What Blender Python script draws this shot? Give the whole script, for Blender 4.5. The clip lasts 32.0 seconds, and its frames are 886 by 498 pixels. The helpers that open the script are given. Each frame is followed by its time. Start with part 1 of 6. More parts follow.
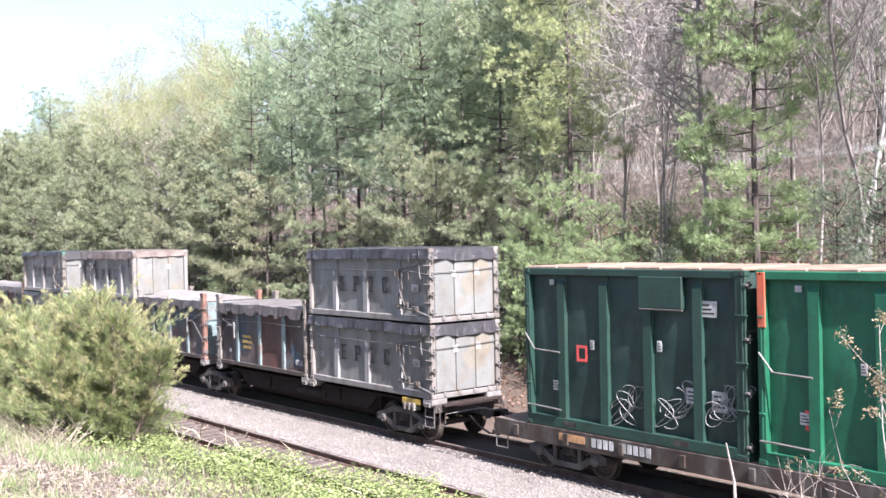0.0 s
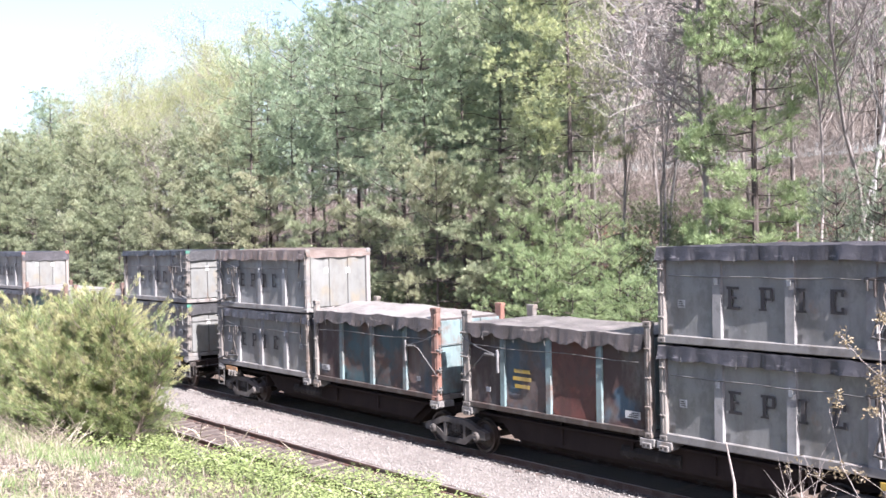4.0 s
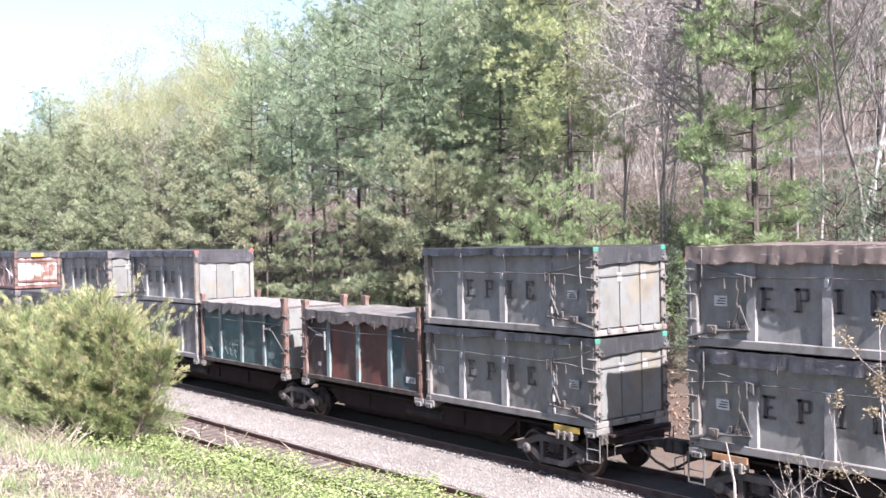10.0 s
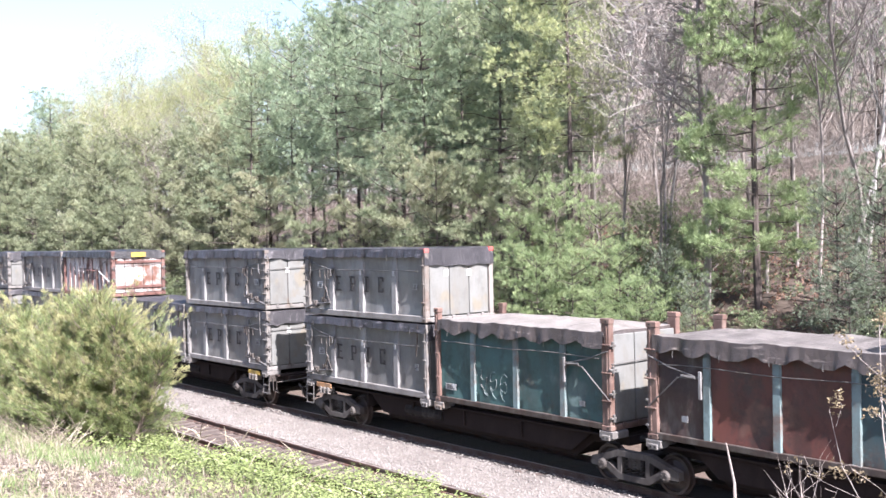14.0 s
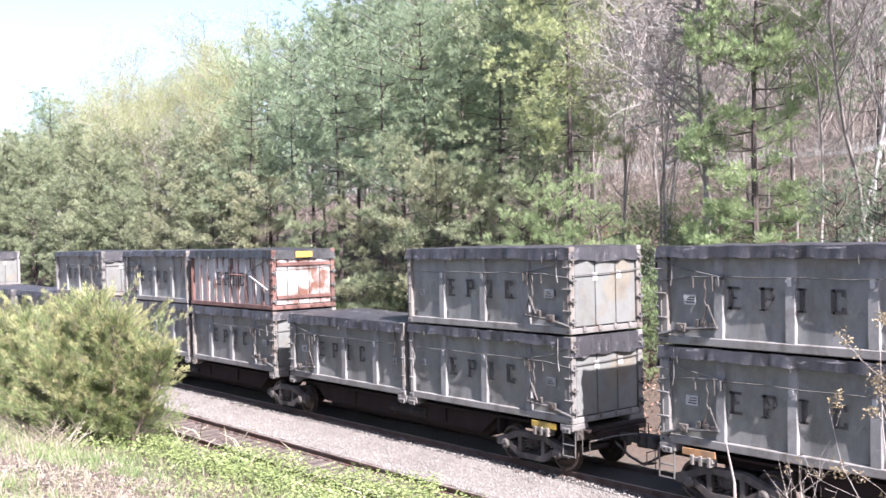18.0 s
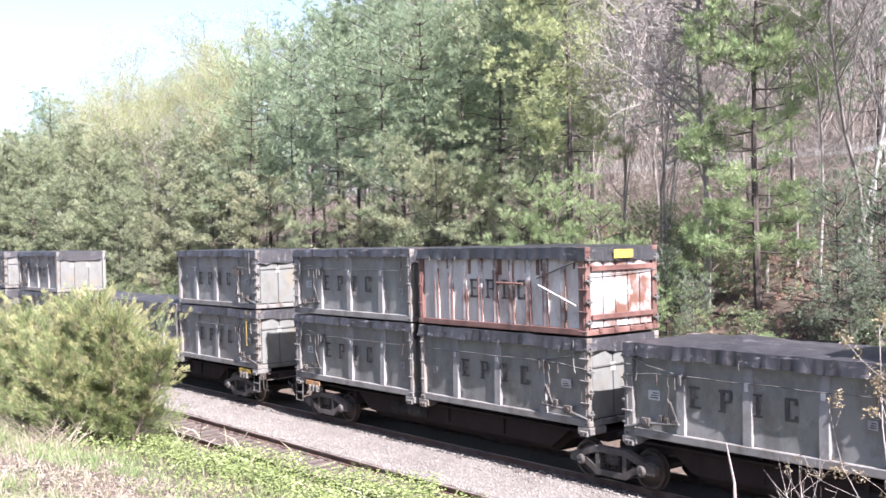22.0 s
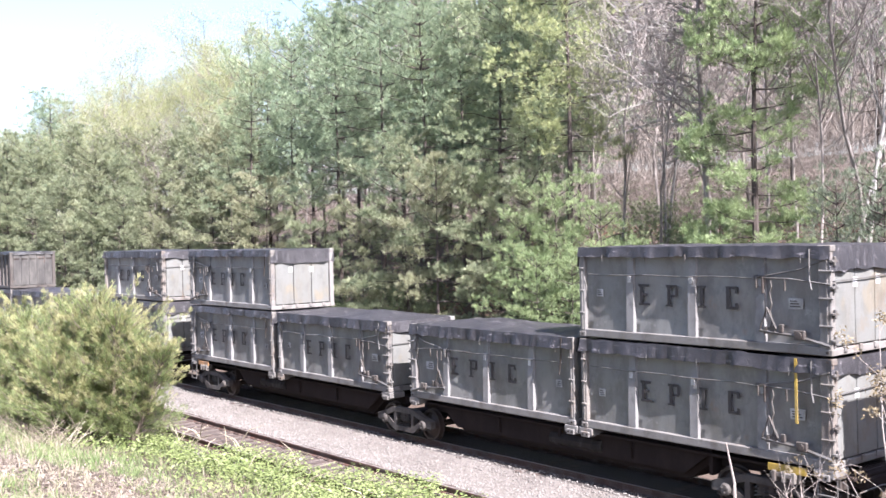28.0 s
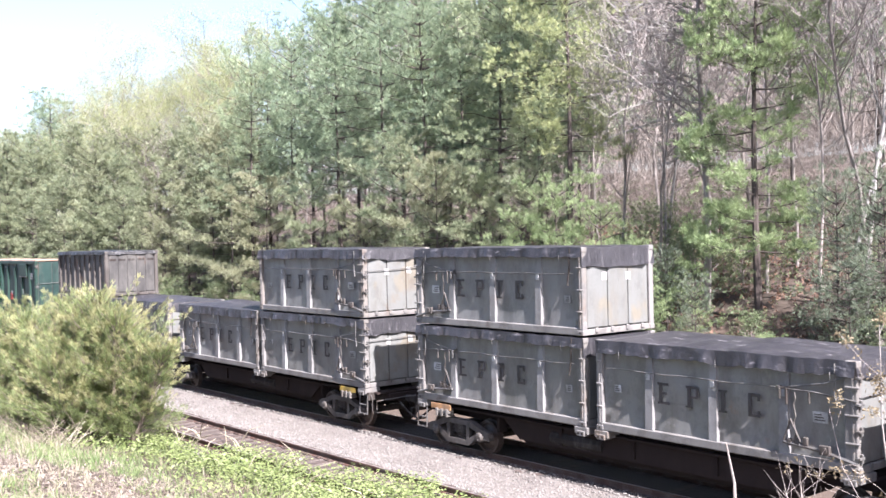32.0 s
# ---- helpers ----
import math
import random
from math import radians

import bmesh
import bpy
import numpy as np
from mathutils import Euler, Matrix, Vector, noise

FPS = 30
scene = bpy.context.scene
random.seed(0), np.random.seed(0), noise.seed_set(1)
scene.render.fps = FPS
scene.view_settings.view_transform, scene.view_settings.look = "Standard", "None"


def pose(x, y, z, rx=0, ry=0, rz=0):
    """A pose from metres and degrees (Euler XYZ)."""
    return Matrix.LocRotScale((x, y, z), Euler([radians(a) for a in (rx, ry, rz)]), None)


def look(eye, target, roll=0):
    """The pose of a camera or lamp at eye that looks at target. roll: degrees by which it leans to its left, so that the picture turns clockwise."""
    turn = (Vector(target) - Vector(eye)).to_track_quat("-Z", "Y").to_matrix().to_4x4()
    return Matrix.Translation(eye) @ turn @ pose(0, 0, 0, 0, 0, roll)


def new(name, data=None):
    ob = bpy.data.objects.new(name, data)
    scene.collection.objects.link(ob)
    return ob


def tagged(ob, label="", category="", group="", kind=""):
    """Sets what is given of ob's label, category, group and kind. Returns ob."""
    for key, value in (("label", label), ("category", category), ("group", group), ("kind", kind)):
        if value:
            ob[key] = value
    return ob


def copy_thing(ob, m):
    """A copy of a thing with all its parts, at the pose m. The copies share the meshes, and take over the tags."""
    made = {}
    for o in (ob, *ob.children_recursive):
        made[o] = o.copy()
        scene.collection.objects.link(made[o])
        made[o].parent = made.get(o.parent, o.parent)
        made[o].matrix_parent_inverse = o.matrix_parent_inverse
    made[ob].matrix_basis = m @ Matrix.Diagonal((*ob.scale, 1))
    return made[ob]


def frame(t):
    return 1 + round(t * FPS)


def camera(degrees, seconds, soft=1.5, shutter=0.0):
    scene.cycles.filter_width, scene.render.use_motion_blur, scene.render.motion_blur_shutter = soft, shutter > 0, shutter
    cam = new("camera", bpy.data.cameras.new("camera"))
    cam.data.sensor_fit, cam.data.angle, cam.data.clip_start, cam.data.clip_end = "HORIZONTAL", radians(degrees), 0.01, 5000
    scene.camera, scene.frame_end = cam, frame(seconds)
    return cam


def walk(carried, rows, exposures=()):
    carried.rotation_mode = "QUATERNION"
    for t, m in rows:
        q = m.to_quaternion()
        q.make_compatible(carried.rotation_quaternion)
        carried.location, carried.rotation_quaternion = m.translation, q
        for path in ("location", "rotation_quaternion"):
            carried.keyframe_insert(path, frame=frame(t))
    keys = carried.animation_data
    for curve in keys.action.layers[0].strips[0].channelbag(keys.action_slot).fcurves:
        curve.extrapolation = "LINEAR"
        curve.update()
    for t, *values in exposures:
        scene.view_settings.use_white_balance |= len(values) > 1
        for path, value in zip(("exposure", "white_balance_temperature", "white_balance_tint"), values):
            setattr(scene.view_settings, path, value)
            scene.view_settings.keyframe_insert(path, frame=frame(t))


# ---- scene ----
# camera: fixed on a bank above the line
EYE = Vector((0.0, 0.0, 5.47))
YAW, PITCH, ROLL = radians(-51.25), radians(-0.70), -1.34
cam = camera(46.43, 32.0, soft=1.55, shutter=0.12)
AIM = Vector((math.sin(YAW) * math.cos(PITCH), math.cos(YAW) * math.cos(PITCH), math.sin(PITCH)))
STAND = look(EYE, EYE + AIM * 20, ROLL)
walk(cam, [(0.0, STAND), (32.0, STAND)], [(0.0, 2.52, 6090, 21), (32.0, 2.52, 6090, 21)])

# ---- light ----
SUN_TO = Vector((0.9, -0.14, 1.0)).normalized()
world = bpy.data.worlds.new("sky")
scene.world = world
world.use_nodes = True
wn, wl = world.node_tree.nodes, world.node_tree.links
sky = wn.new("ShaderNodeTexSky")
sky.sky_type = "NISHITA"
sky.sun_disc = False
sky.sun_elevation = math.asin(SUN_TO.z)
sky.sun_rotation = math.atan2(SUN_TO.x, SUN_TO.y)
sky.air_density, sky.dust_density, sky.ozone_density = 1.0, 1.9, 1.0
wl.new(sky.outputs[0], wn["Background"].inputs[0])
wn["Background"].inputs[1].default_value = 0.063
sun = new("sun", bpy.data.lights.new("sun", "SUN"))
sun.data.energy, sun.data.angle, sun.data.color = 5.0, radians(0.6), (1.0, 0.96, 0.90)
sun.matrix_basis = look(SUN_TO * 60, (0, 0, 0))

# ---- materials ----


def nodes_of(name):
    m = bpy.data.materials.new(name)
    m.use_nodes = True
    nt = m.node_tree
    return m, nt, nt.nodes["Principled BSDF"]


def coords(nt, scale=(1, 1, 1), world_space=False):
    if world_space:
        src = nt.nodes.new("ShaderNodeNewGeometry").outputs["Position"]
    else:
        src = nt.nodes.new("ShaderNodeTexCoord").outputs["Object"]
    mp = nt.nodes.new("ShaderNodeMapping")
    mp.inputs["Scale"].default_value = scale
    nt.links.new(src, mp.inputs["Vector"])
    return mp.outputs[0]


def noise_of(nt, vec, scale, detail=4.0, rough=0.55):
    n = nt.nodes.new("ShaderNodeTexNoise")
    n.inputs["Scale"].default_value = scale
    n.inputs["Detail"].default_value = detail
    n.inputs["Roughness"].default_value = rough
    nt.links.new(vec, n.inputs["Vector"])
    return n.outputs["Fac"]


def ramp_of(nt, fac, a, b, ca=(0, 0, 0, 1), cb=(1, 1, 1, 1)):
    r = nt.nodes.new("ShaderNodeValToRGB")
    r.color_ramp.elements[0].position, r.color_ramp.elements[1].position = a, b
    r.color_ramp.elements[0].color, r.color_ramp.elements[1].color = ca, cb
    nt.links.new(fac, r.inputs[0])
    return r.outputs[0]


def mixed(nt, fac, a, b, mode="MIX"):
    m = nt.nodes.new("ShaderNodeMix")
    m.data_type, m.blend_type = "RGBA", mode
    for sock, v in ((m.inputs[0], fac), (m.inputs[6], a), (m.inputs[7], b)):
        if isinstance(v, bpy.types.NodeSocket):
            nt.links.new(v, sock)
        elif isinstance(v, (int, float)):
            sock.default_value = v
        else:
            sock.default_value = (*v, 1.0) if len(v) == 3 else v
    return m.outputs[2]


def bumped(nt, bsdf, fac, strength, distance=0.02):
    b = nt.nodes.new("ShaderNodeBump")
    b.inputs["Strength"].default_value, b.inputs["Distance"].default_value = strength, distance
    nt.links.new(fac, b.inputs["Height"])
    nt.links.new(b.outputs[0], bsdf.inputs["Normal"])


def painted(name, col, worn=(0.14, 0.075, 0.045), wear=0.5, grime=(0.10, 0.095, 0.085), rough=0.55, metal=0.0, vary=0.12, patch=None, patch_at=0.55, blotch=1.0, gloss=0.4):
    """Old paint on steel: rust patches, dirt that runs down, fine grain."""
    m, nt, bsdf = nodes_of(name)
    v = coords(nt)
    vs = coords(nt, (1.6, 1.6, 0.5))
    coarse = noise_of(nt, v, 1.1, 6, 0.65)
    fine = noise_of(nt, v, 26, 5, 0.7)
    streak = noise_of(nt, vs, 1.5, 7, 0.68)
    info = nt.nodes.new("ShaderNodeObjectInfo")
    base = mixed(nt, ramp_of(nt, info.outputs["Random"], 0, 1), [c * (1 - vary) for c in col], [min(1, c * (1 + vary)) for c in col])
    if patch:
        pm = noise_of(nt, coords(nt, (1.0, 1.0, 0.8)), 0.75, 3, 0.5)
        base = mixed(nt, ramp_of(nt, pm, patch_at, patch_at + 0.04), base, patch)
    base = mixed(nt, ramp_of(nt, streak, 0.46, 0.66, cb=(0.7, 0.7, 0.7, 1)), base, grime)
    base = mixed(nt, ramp_of(nt, coarse, 0.72 - 0.3 * wear, 0.80 - 0.3 * wear + 0.06), base, worn)
    stain = noise_of(nt, coords(nt, (1.0, 1.0, 0.7), False), 2.3, 9, 0.72)
    scuff = noise_of(nt, coords(nt, (0.8, 0.8, 1.1), False), 3.7, 8, 0.75)
    base = mixed(nt, ramp_of(nt, stain, 0.50, 0.60, cb=(0.55 * blotch, 0.55 * blotch, 0.55 * blotch, 1)), base, [0.45 * c for c in col])
    base = mixed(nt, ramp_of(nt, scuff, 0.60, 0.66, cb=(0.4 * blotch, 0.4 * blotch, 0.4 * blotch, 1)), base, [min(0.9, 1.7 * c + 0.004) for c in col])
    base = mixed(nt, 0.35, base, ramp_of(nt, fine, 0.3, 0.75, (0.55, 0.55, 0.55, 1), (1, 1, 1, 1)), "MULTIPLY")
    nt.links.new(base, bsdf.inputs["Base Color"])
    bsdf.inputs["Roughness"].default_value, bsdf.inputs["Metallic"].default_value = rough, metal
    bsdf.inputs["Specular IOR Level"].default_value = 0.12 if rough > 0.8 else gloss
    bumped(nt, bsdf, mixed(nt, 0.5, coarse, fine), 0.25, 0.012)
    return m


def earthy(name, cols, scales=(0.35, 9.0), rough=0.95, bump=0.6, dist=0.04, cut=(0.4, 0.62)):
    """Ground: two colours in patches and a third as grain, in true size."""
    m, nt, bsdf = nodes_of(name)
    v = coords(nt, world_space=True)
    a = noise_of(nt, v, scales[0], 5, 0.6)
    b = noise_of(nt, v, scales[1], 5, 0.7)
    base = mixed(nt, ramp_of(nt, a, *cut), cols[0], cols[1])
    base = mixed(nt, ramp_of(nt, b, 0.45, 0.7), base, cols[2])
    nt.links.new(base, bsdf.inputs["Base Color"])
    bsdf.inputs["Roughness"].default_value = rough
    bumped(nt, bsdf, b, bump, dist)
    return m


def leafy(name, dark, light, dry=None, rough=0.55, through_light=0.35, scale=0.5, clump=0.55):
    """Leaves and needles: each clump with its own tone, some light through."""
    m, nt, bsdf = nodes_of(name)
    g = nt.nodes.new("ShaderNodeNewGeometry")
    info = nt.nodes.new("ShaderNodeObjectInfo")
    v = coords(nt, world_space=True)
    a = noise_of(nt, v, scale, 3, 0.6)
    tone = mixed(nt, clump, ramp_of(nt, g.outputs["Random Per Island"], 0.0, 1.0), ramp_of(nt, a, 0.36, 0.62))
    base = mixed(nt, tone, dark, light)
    if dry:
        base = mixed(nt, ramp_of(nt, info.outputs["Random"], 0.55, 1.0, cb=(0.6, 0.6, 0.6, 1)), base, dry)
    nt.links.new(base, bsdf.inputs["Base Color"])
    bsdf.inputs["Roughness"].default_value = rough
    tr = nt.nodes.new("ShaderNodeBsdfTranslucent")
    nt.links.new(base, tr.inputs["Color"])
    mx = nt.nodes.new("ShaderNodeMixShader")
    mx.inputs[0].default_value = through_light
    out = nt.nodes["Material Output"]
    nt.links.new(bsdf.outputs[0], mx.inputs[1])
    nt.links.new(tr.outputs[0], mx.inputs[2])
    nt.links.new(mx.outputs[0], out.inputs["Surface"])
    return m


def barky(name, a, b, scale=(9, 9, 1.5)):
    m, nt, bsdf = nodes_of(name)
    n = noise_of(nt, coords(nt, scale), 1.6, 6, 0.65)
    nt.links.new(mixed(nt, ramp_of(nt, n, 0.35, 0.68), a, b), bsdf.inputs["Base Color"])
    bsdf.inputs["Roughness"].default_value = 0.9
    bumped(nt, bsdf, n, 0.7, 0.03)
    return m


M_GREY = painted("grey_paint", (0.128, 0.129, 0.124), wear=0.30, grime=(0.063, 0.056, 0.051), patch=(0.138, 0.135, 0.129), rough=0.42, gloss=0.8)
M_GREY_END = painted("grey_end_paint", (0.131, 0.134, 0.126), worn=(0.125, 0.10, 0.072), wear=0.36, grime=(0.108, 0.10, 0.084), vary=0.08, patch=(0.142, 0.128, 0.100), patch_at=0.60, blotch=0.55)
M_RIB = painted("dusty_rib_paint", (0.184, 0.181, 0.177), worn=(0.13, 0.115, 0.103), wear=0.5, grime=(0.106, 0.0989, 0.092))
M_RAIL_PAINT = painted("dusty_frame_paint", (0.155, 0.148, 0.14), worn=(0.115, 0.0861, 0.0631), wear=0.55, grime=(0.127, 0.115, 0.0978))
M_POST = painted("weathered_post_paint", (0.158, 0.143, 0.127), worn=(0.108, 0.080, 0.064), wear=0.7)
M_RUSTY_POST = painted("rusty_post", (0.13, 0.0806, 0.065), worn=(0.091, 0.0546, 0.0429), wear=0.9, grime=(0.143, 0.117, 0.0975))
M_ORANGE_POST = painted("orange_rust_post", (0.165, 0.082, 0.06), worn=(0.10, 0.05, 0.036), wear=0.7)
M_TEAL = painted("teal_paint", (0.028, 0.054, 0.060), worn=(0.062, 0.034, 0.026), wear=0.8, grime=(0.05, 0.042, 0.038), patch=(0.085, 0.074, 0.066), patch_at=0.60)
M_TEAL_GREEN = painted("green_teal_paint", (0.032, 0.072, 0.068), worn=(0.055, 0.045, 0.036), wear=0.45, grime=(0.038, 0.05, 0.047), patch=(0.07, 0.105, 0.10), patch_at=0.62)
M_TEAL_RIB = painted("faded_teal_paint", (0.12, 0.165, 0.165), worn=(0.115, 0.0796, 0.0649), wear=0.7)
M_NAVY = painted("dull_blue_paint", (0.04, 0.06, 0.075), worn=(0.06, 0.04, 0.034), wear=0.7, patch=(0.075, 0.05, 0.043), patch_at=0.55)
M_BROWN = painted("brown_primer", (0.038, 0.021, 0.019), worn=(0.050, 0.024, 0.020), wear=0.6, patch=(0.036, 0.062, 0.084), patch_at=0.565)
M_RED = painted("red_oxide", (0.078, 0.026, 0.0195), worn=(0.042, 0.027, 0.024), wear=0.65, grime=(0.046, 0.026, 0.022), patch=(0.11, 0.052, 0.038), patch_at=0.62)
M_WHITE = painted("flaking_white_paint", (0.40, 0.385, 0.37), worn=(0.108, 0.0504, 0.0338), wear=0.8, grime=(0.187, 0.13, 0.104))
M_WHITE_PANEL = painted("dirty_white_panel", (0.40, 0.385, 0.365), worn=(0.14, 0.07, 0.052), wear=0.42, grime=(0.30, 0.235, 0.20), blotch=0.35)
M_WHITE_RUST = painted("rusted_white_frame", (0.125, 0.064, 0.053), worn=(0.075, 0.036, 0.029), wear=0.8, grime=(0.17, 0.11, 0.09))
M_DARK = painted("dark_grey_paint", (0.0499, 0.0474, 0.0449), wear=0.5)
M_GEAR = painted("rusty_latch_steel", (0.056, 0.048, 0.042), worn=(0.042, 0.031, 0.026), wear=0.6, rough=0.7)
M_GREEN = painted("dark_green_paint", (0.0075, 0.0265, 0.0225), worn=(0.030, 0.042, 0.036), wear=0.4, grime=(0.030, 0.046, 0.040))
M_GREEN_RIB = painted("green_rib_paint", (0.0095, 0.034, 0.0245), worn=(0.02, 0.036, 0.026), wear=0.35, grime=(0.016, 0.031, 0.024))
M_GREEN_LIGHT = painted("bright_green_paint", (0.00575, 0.0862, 0.0425), worn=(0.0115, 0.0517, 0.0287), wear=0.25, grime=(0.0092, 0.0517, 0.0299))
M_LID = painted("faded_orange_lid", (0.221, 0.152, 0.11), worn=(0.149, 0.0848, 0.0552), wear=0.6)
M_ORANGE = painted("orange_paint", (0.397, 0.0832, 0.0384), worn=(0.192, 0.064, 0.0384), wear=0.4)
M_CAR = painted("brown_car_paint", (0.022, 0.0158, 0.0143), worn=(0.017, 0.0115, 0.0103), wear=0.5, grime=(0.030, 0.0215, 0.0188), rough=0.92, blotch=0.3)
M_CAR_SILL = painted("dusty_brown_sill", (0.036, 0.025, 0.020), worn=(0.030, 0.018, 0.0145), wear=0.6)
M_IRON = painted("greasy_cast_iron", (0.0273, 0.0228, 0.0208), worn=(0.0468, 0.0351, 0.0286), wear=0.6, rough=0.85)
M_WHEEL = painted("rusty_wheel_steel", (0.045, 0.031, 0.025), worn=(0.03, 0.024, 0.022), wear=0.6, rough=0.5, metal=0.3)
M_STEEL = painted("dull_steel", (0.101, 0.0975, 0.0936), worn=(0.0702, 0.0546, 0.0429), wear=0.6, rough=0.55, metal=0.2)
M_YELLOW = painted("yellow_paint", (0.33, 0.225, 0.04), worn=(0.16, 0.11, 0.05), wear=0.5)
M_AMBER = painted("faded_amber_paint", (0.34, 0.19, 0.09), worn=(0.16, 0.09, 0.06), wear=0.6, rough=0.5)
M_MARK = painted("dark_marking", (0.030, 0.025, 0.026), worn=(0.07, 0.068, 0.066), wear=0.35, grime=(0.045, 0.042, 0.041))
M_PLACARD = painted("white_placard", (0.36, 0.36, 0.349), worn=(0.25, 0.239, 0.225), wear=0.4)
M_SCRAWL = painted("white_spray_paint", (0.148, 0.156, 0.153), worn=(0.108, 0.121, 0.116), wear=0.3)
M_REDMARK = painted("red_spray_paint", (0.62, 0.06, 0.05), wear=0.1)
M_CAP = painted("turquoise_cap_paint", (0.03, 0.17, 0.115), wear=0.3)
M_REDCAP = painted("red_cap_paint", (0.45, 0.06, 0.05), wear=0.3)
M_BOARD = painted("weathered_plywood", (0.179, 0.14, 0.115), worn=(0.11, 0.0796, 0.0649), wear=0.7, rough=0.85)


def cloth(name, a, b, dusty):
    m, nt, bsdf = nodes_of(name)
    v = coords(nt)
    n = noise_of(nt, v, 1.7, 6, 0.6)
    w = noise_of(nt, coords(nt, (1.2, 5, 1)), 2.2, 5, 0.65)
    g = noise_of(nt, v, 60, 3, 0.6)
    base = mixed(nt, ramp_of(nt, n, 0.35, 0.65), a, b)
    base = mixed(nt, ramp_of(nt, w, 0.55, 0.75, cb=(0.6, 0.6, 0.6, 1)), base, dusty)
    # sheen on the wrinkles, painted as thin lines in twice the dust colour
    sheen_lines = noise_of(nt, coords(nt, (0.5, 2.6, 2.6)), 2.9, 8, 0.7)
    base = mixed(nt, ramp_of(nt, sheen_lines, 0.61, 0.65, cb=(0.75, 0.75, 0.75, 1)), base, [2.0 * c for c in dusty])
    nt.links.new(base, bsdf.inputs["Base Color"])
    bsdf.inputs["Roughness"].default_value = 0.46
    bsdf.inputs["Specular IOR Level"].default_value = 0.5
    bumped(nt, bsdf, mixed(nt, 0.25, w, g), 0.8, 0.05)
    return m


M_TARP = cloth("dark_tarpaulin", (0.013, 0.0125, 0.0145), (0.026, 0.0245, 0.0275), (0.085, 0.079, 0.083))
M_TARP_DUSTY = cloth("dusty_tarpaulin", (0.119, 0.109, 0.101), (0.0597, 0.054, 0.0512), (0.182, 0.165, 0.153))
M_TARP_PALE = cloth("pale_dusty_tarpaulin", (0.155, 0.143, 0.131), (0.105, 0.096, 0.088), (0.20, 0.186, 0.172))
M_SIDE_FRAME = painted("dusty_cast_steel", (0.050, 0.042, 0.037), worn=(0.034, 0.027, 0.023), wear=0.7, rough=0.8)
M_TARP_BROWN = cloth("brown_stained_tarpaulin", (0.112, 0.086, 0.072), (0.06, 0.044, 0.037), (0.155, 0.13, 0.112))
# less dusty than the sheet, with the hanging side's shade put into the colour
M_HEM_SHADED = cloth("shaded_brown_hem", (0.052, 0.042, 0.038), (0.032, 0.027, 0.025), (0.085, 0.072, 0.064))
M_TARP_BLACK = cloth("black_tarpaulin", (0.009, 0.009, 0.010), (0.017, 0.017, 0.018), (0.05, 0.05, 0.05))

M_GROUND = earthy("leaf_litter_soil", ((0.0501, 0.0325, 0.0229), (0.0358, 0.0267, 0.0182), (0.0716, 0.0501, 0.0358)))
M_STONE = earthy("ballast_grit", ((0.118, 0.104, 0.092), (0.145, 0.130, 0.116), (0.076, 0.063, 0.054)), (0.6, 16.0), bump=1.0, dist=0.05)
M_RUSTY_STONE = earthy("rust_stained_ballast", ((0.082, 0.064, 0.054), (0.108, 0.087, 0.075), (0.05, 0.038, 0.032)), (0.6, 16.0), bump=1.0, dist=0.05)
M_DARK_STONE = earthy("dark_brown_ballast", ((0.034, 0.028, 0.025), (0.048, 0.039, 0.033), (0.022, 0.018, 0.016)), (0.6, 16.0), bump=1.0, dist=0.05)
M_BALLAST = leafy("ballast_stone", (0.075, 0.067, 0.06), (0.192, 0.180, 0.165), rough=0.95, through_light=0.0, scale=1.2, clump=0.25)
M_TIE = barky("creosoted_tie_wood", (0.024, 0.017, 0.0135), (0.062, 0.043, 0.034), (0.449, 4.2, 4.2))
M_RAIL = painted("rusty_rail_steel", (0.07, 0.0364, 0.0266), worn=(0.042, 0.028, 0.0238), wear=0.5, rough=0.65)
M_RAIL_TOP = painted("worn_rail_head", (0.33, 0.29, 0.27), worn=(0.2, 0.13, 0.1), wear=0.5, rough=0.4, metal=0.6)
M_PINE = leafy("pine_needles", (0.124, 0.180, 0.114), (0.345, 0.416, 0.262), dry=(0.34, 0.372, 0.205), through_light=0.5, scale=2.0, clump=0.72)
M_PINE_OLIVE = leafy("olive_pine_needles", (0.098, 0.130, 0.074), (0.31, 0.337, 0.203), dry=(0.285, 0.27, 0.165), through_light=0.46, scale=1.8, clump=0.7)
M_PINE_YOUNG = leafy("young_pine_needles", (0.115, 0.175, 0.078), (0.34, 0.41, 0.205), through_light=0.48, scale=2.2, clump=0.65)
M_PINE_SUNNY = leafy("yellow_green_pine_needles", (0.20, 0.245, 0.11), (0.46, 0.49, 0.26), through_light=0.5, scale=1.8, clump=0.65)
M_BUD = leafy("yellow_green_new_leaves", (0.21, 0.235, 0.10), (0.37, 0.395, 0.20), through_light=0.5)
M_DULL = leafy("dull_evergreen_needles", (0.065, 0.09, 0.06), (0.19, 0.225, 0.15), through_light=0.4, scale=2.0)
M_SHRUB = leafy("shrub_leaves", (0.085, 0.118, 0.055), (0.20, 0.24, 0.12), through_light=0.4)
M_CEDAR = leafy("cedar_sprays", (0.052, 0.084, 0.030), (0.27, 0.315, 0.125), scale=2.2, clump=0.5)
M_CEDAR_TIP = leafy("yellow_cedar_tips", (0.15, 0.155, 0.065), (0.40, 0.385, 0.19), scale=2.2, clump=0.45)
M_WEED = leafy("weed_leaves", (0.10, 0.142, 0.036), (0.245, 0.285, 0.118), scale=1.3)
M_STRAW = leafy("dry_grass", (0.219, 0.19, 0.127), (0.357, 0.323, 0.242), scale=1.5)
